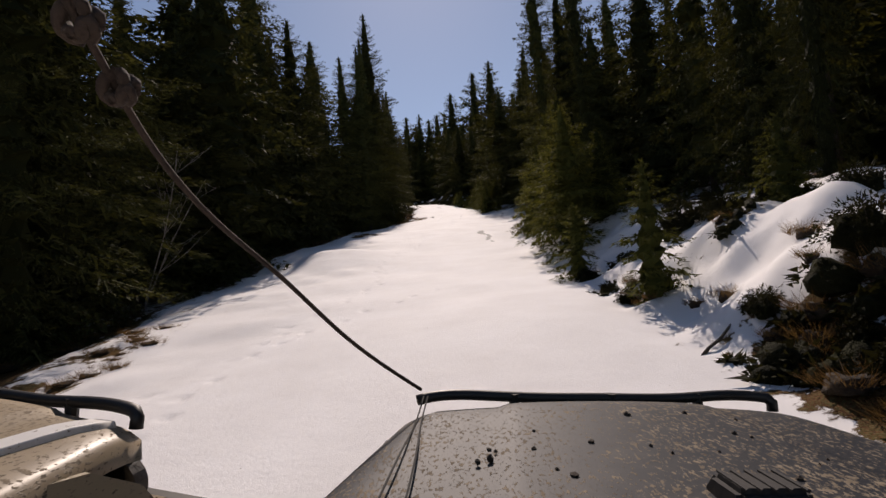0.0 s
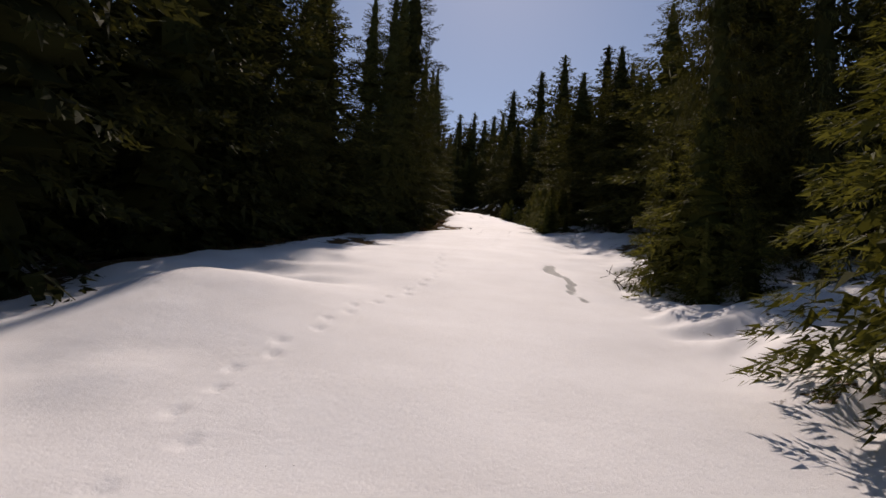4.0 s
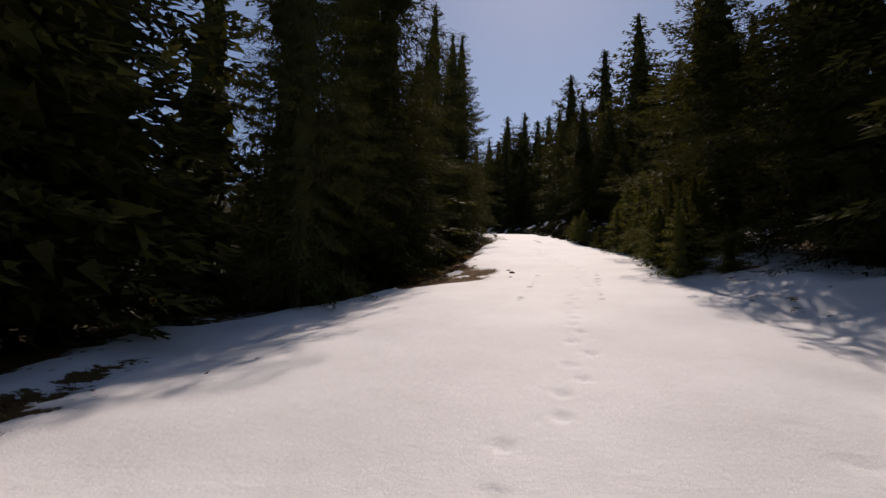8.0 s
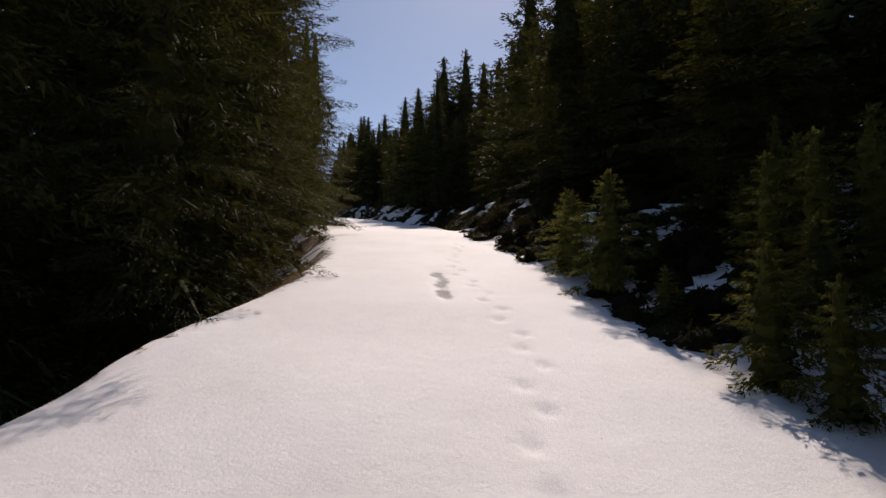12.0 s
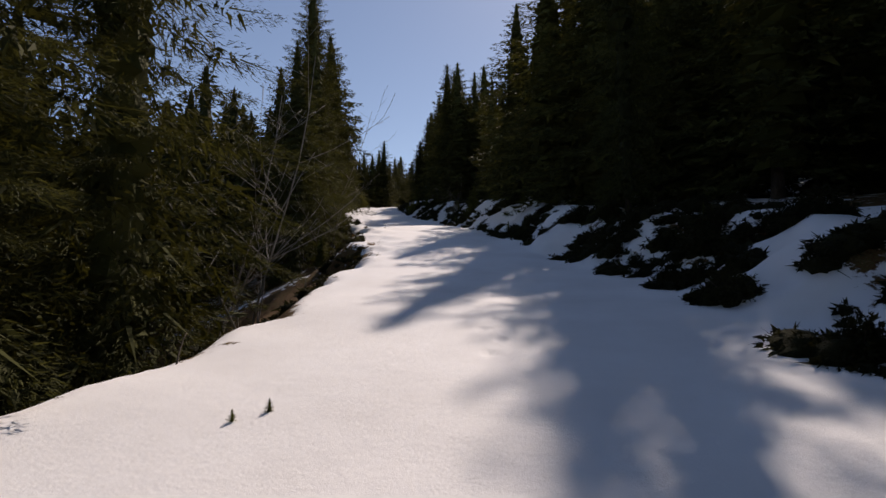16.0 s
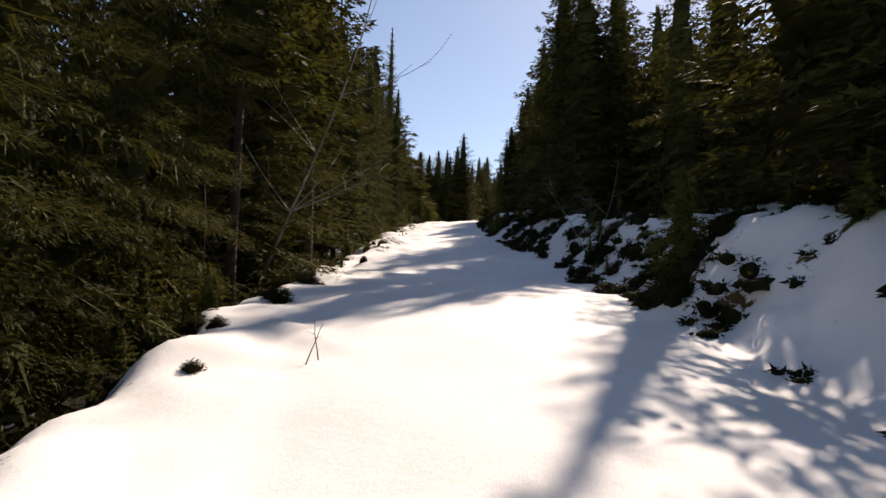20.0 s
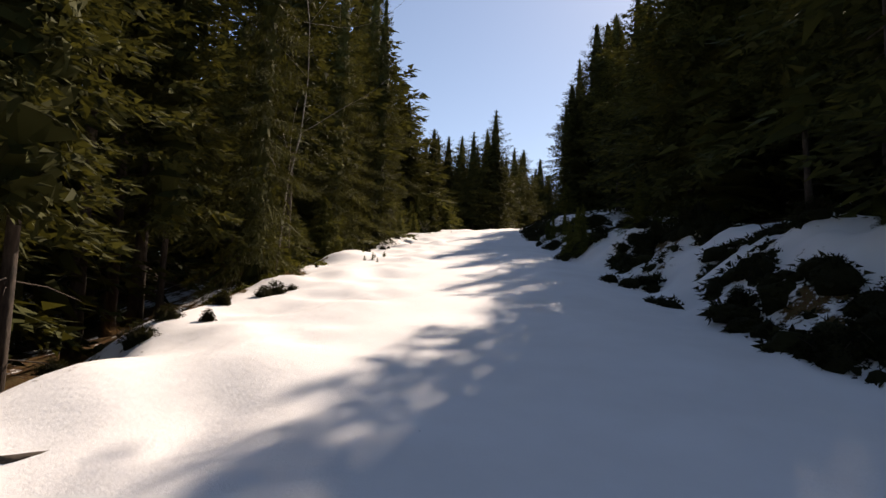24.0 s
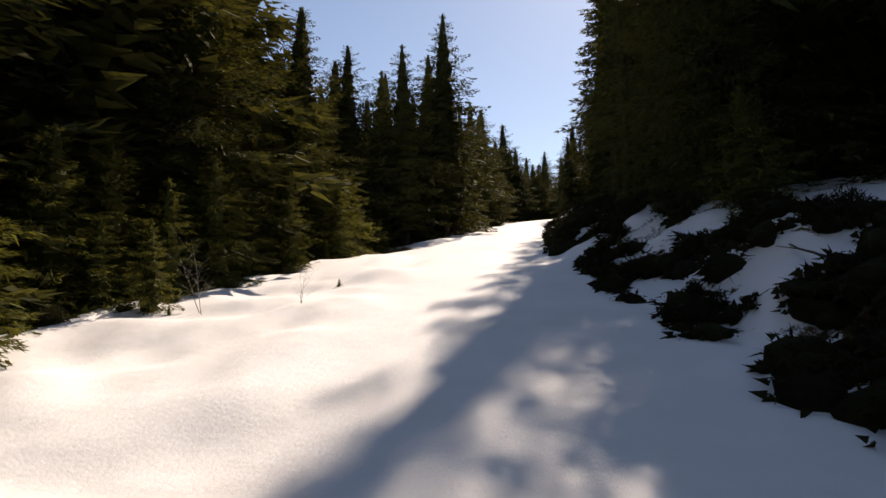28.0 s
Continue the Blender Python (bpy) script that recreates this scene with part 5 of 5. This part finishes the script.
def wheel(parent, x, y, z, radius=0.36, width=0.24):
    hub = part("wheel", mesh_of("wheel", *tubes([[(x - width * 0.4, y, z, 0.09), (x + width * 0.4, y, z, 0.09)]], 12), BLACK_STEEL), None, parent)
    ring, n = [], 30
    profile = ((-0.5, 0.64), (-0.52, 0.85), (-0.42, 0.97), (-0.2, 1.0), (0.2, 1.0), (0.42, 0.97), (0.52, 0.85), (0.5, 0.64))
    verts, faces = [], []
    for k in range(n):
        c, s = math.cos(6.2832 * k / n), math.sin(6.2832 * k / n)
        lug = 1.0 if k % 2 else 0.965
        for px, pr in profile:
            r = radius * pr * (lug if pr > 0.9 else 1)
            verts.append((x + px * width, y + r * c, z + r * s))
    m = len(profile)
    for k in range(n):
        for i in range(m):
            faces.append((k * m + i, k * m + (i + 1) % m, ((k + 1) % n) * m + (i + 1) % m, ((k + 1) % n) * m + i))
    part("tyre", mesh_of("tyre", verts, faces, RUBBER), None, hub)
    part("rim", mesh_of("rim", *tubes([[(x - width * 0.3, y, z, radius * 0.63), (x + width * 0.3, y, z, radius * 0.60)]], 20), BLACK_STEEL), None, hub)


def rope_path(points, radius):
    p = spline(points, 48)
    return [(*q, radius) for q in p]


def off_roader(label, paint, width=1.34, depth=1.25, high=0.86, stripe=False):
    """Front of an off-road vehicle. Origin on the ground under the middle of the bonnet's front edge, y ahead."""
    car = tagged(new("off_road_vehicle"), label, "vehicle")
    lid = part("bonnet", bonnet_mesh(width, depth, 0.03, 0.23), paint, car)
    lid.location.z = high
    half = width / 2
    arch = [(-0.42 + 0.45 * math.cos(a), 0.40 + 0.45 * math.sin(a)) for a in np.linspace(math.pi, 0, 9)]
    side = [(-depth, 0.40), *arch, (0.04, 0.42), (0.05, high - 0.26), (0.0, high - 0.2), (-depth, high - 0.1)]
    for x0, x1 in ((-half - 0.09, -half + 0.012), (half - 0.012, half + 0.09)):
        part("fender", prism(side, x0, x1), paint, car)
    part("grille", prism([(0.0, 0.45), (0.03, 0.45), (0.03, high - 0.1), (0.0, high - 0.06)], -half + 0.06, half - 0.06, 0.008), BLACK_STEEL, car, "black slatted grille")
    part("bumper", prism([(0.06, 0.40), (0.2, 0.42), (0.2, 0.56), (0.06, 0.58)], -half - 0.16, half + 0.16, 0.03), BLACK_STEEL, car)
    part("bulkhead", prism([(-depth - 0.06, 0.42), (-depth, 0.42), (-depth, high + 0.06), (-depth - 0.06, high + 0.06)], -half * 1.46, half * 1.46, 0.01), paint, car)
    part("engine_bay_floor", prism([(-depth, 0.42), (0.0, 0.42), (0.0, 0.46), (-depth, 0.46)], -half + 0.04, half - 0.04, 0.01), BLACK_STEEL, car)
    for x in (-half - 0.03, half + 0.03):
        wheel(car, x, -0.42, 0.34)
        lamp = part("headlight", mesh_of("headlight", *tubes([[(x * 0.8, 0.0, 0.66, 0.085), (x * 0.8, 0.05, 0.66, 0.08)]], 18), STONE), None, car, "round dirty headlight")
    # a bent tube across the front edge, on short posts
    bar = rope_path([(-half + 0.0, 0.02, high + 0.018), (-half + 0.04, 0.02, high + 0.028), (-half + 0.25, 0.03, high + 0.033), (-half + 0.48, 0.03, high + 0.024), (0.0, 0.03, high + 0.023),
                     (half - 0.35, 0.03, high + 0.024), (half - 0.22, 0.03, high + 0.033), (half - 0.07, 0.03, high + 0.028), (half - 0.035, 0.02, high + 0.02), (half - 0.03, 0.01, high - 0.02)], 0.020)
    tube = part("front_bar", mesh_of("front_bar", *tubes([bar], 10), BLACK_STEEL, True), None, car, "black bent steel tube")
    for x in (-half + 0.36, -half + 0.72, half - 0.3):
        part("post", mesh_of("post", *tubes([[(x, 0.03, high + 0.04, 0.02), (x, 0.02, high - 0.05, 0.02)]], 8), BLACK_STEEL), None, tube)
    if stripe:
        bm = bonnet_mesh(0.08, depth * 0.97, 0.0, 2.0, 0.0)
        s = part("stripe", bm, WHITE_STRIPE, car, "broad white stripe")
        s.location = (half - 0.11, -0.02, high + 0.03)
    return car


start = ride_pose(*RIDE[0][1:])
own = start @ pose(0, 0, 0, -90 + 3.2) @ Matrix.Translation((0.575, 1.97, -1.55))
car = off_roader("front of a dark muddy off-road vehicle standing on the snow", DARK_PAINT)
car.matrix_basis = own
rope = part("rope", mesh_of("rope", *tubes([rope_path([(-0.656, 0.0, 0.925), (-0.872, -0.239, 1.160), (-1.016, -0.525, 1.405), (-1.092, -0.787, 1.57), (-1.121, -0.979, 1.715), (-1.121, -1.132, 1.844), (-1.129, -1.208, 1.914)], 0.0065)], 8), ROPE, True), None, car, "frayed brown rope with thick knots")
for at, size in (((-1.114, -1.05, 1.766), 0.022), ((-1.121, -1.135, 1.845), 0.024)):
    turns = [[(at[0] + size * (math.cos(a) + 0.3 * math.cos(2.3 * a + k)), at[1] + size * 0.7 * math.sin(1.7 * a + k), at[2] + size * math.sin(a), 0.010) for a in np.linspace(0, 6.28, 16)] for k in (0.0, 1.6, 3.1)]
    part("knot", mesh_of("knot", *tubes(turns, 7), ROPE, True), None, rope)
for k, (x0, x1) in enumerate(((-0.645, -0.72), (-0.63, -0.66))):
    part("cord", mesh_of("cord", *tubes([rope_path([(x0, 0.0, 0.90), (x0 - 0.01, -0.1, 0.885), ((x0 + x1) / 2, -0.5, 0.925), (x1, -0.95, 0.965), (x1 - 0.02, -1.2, 0.985)], 0.003)], 5), RUBBER), None, car, "thin dark cord")
vent = part("washer_cover", prism([(-0.97, 0.965), (-0.83, 0.95), (-0.81, 0.975), (-0.84, 1.015), (-0.95, 1.03)], -0.01, 0.14, 0.012), RUBBER, car, "ribbed black plastic cover")
for k in range(5):
    part("rib", mesh_of("rib", *tubes([[(0.007 + 0.029 * k, -0.955, 1.031, 0.0045), (0.007 + 0.029 * k, -0.84, 1.017, 0.0045)]], 6), RUBBER), None, vent)
for k in range(26):
    bm = bmesh.new()
    bmesh.ops.create_icosphere(bm, subdivisions=1, radius=chance.uniform(0.004, 0.011))
    for p in bm.verts:
        p.co *= chance.uniform(0.7, 1.3)
    x, y = chance.uniform(-0.5, 0.5), chance.uniform(-1.0, -0.16)
    clod = part("mud_clod", bm, MUD, car)
    clod.location = (x, y, 0.86 + 0.03 * (1 - (x / 0.67) ** 2) - 0.10 * y / 1.25 + 0.016)
beige = off_roader("beige muddy off-road vehicle with a white bonnet stripe, parked", BEIGE_PAINT, stripe=True)
beige.matrix_basis = start @ pose(0, 0, 0, -90 + 3.2) @ Matrix.Translation((-0.86, 1.57, -1.465)) @ Matrix.Rotation(radians(-17), 4, "Z") @ Matrix.Translation((-0.70, 0.0, 0.0))
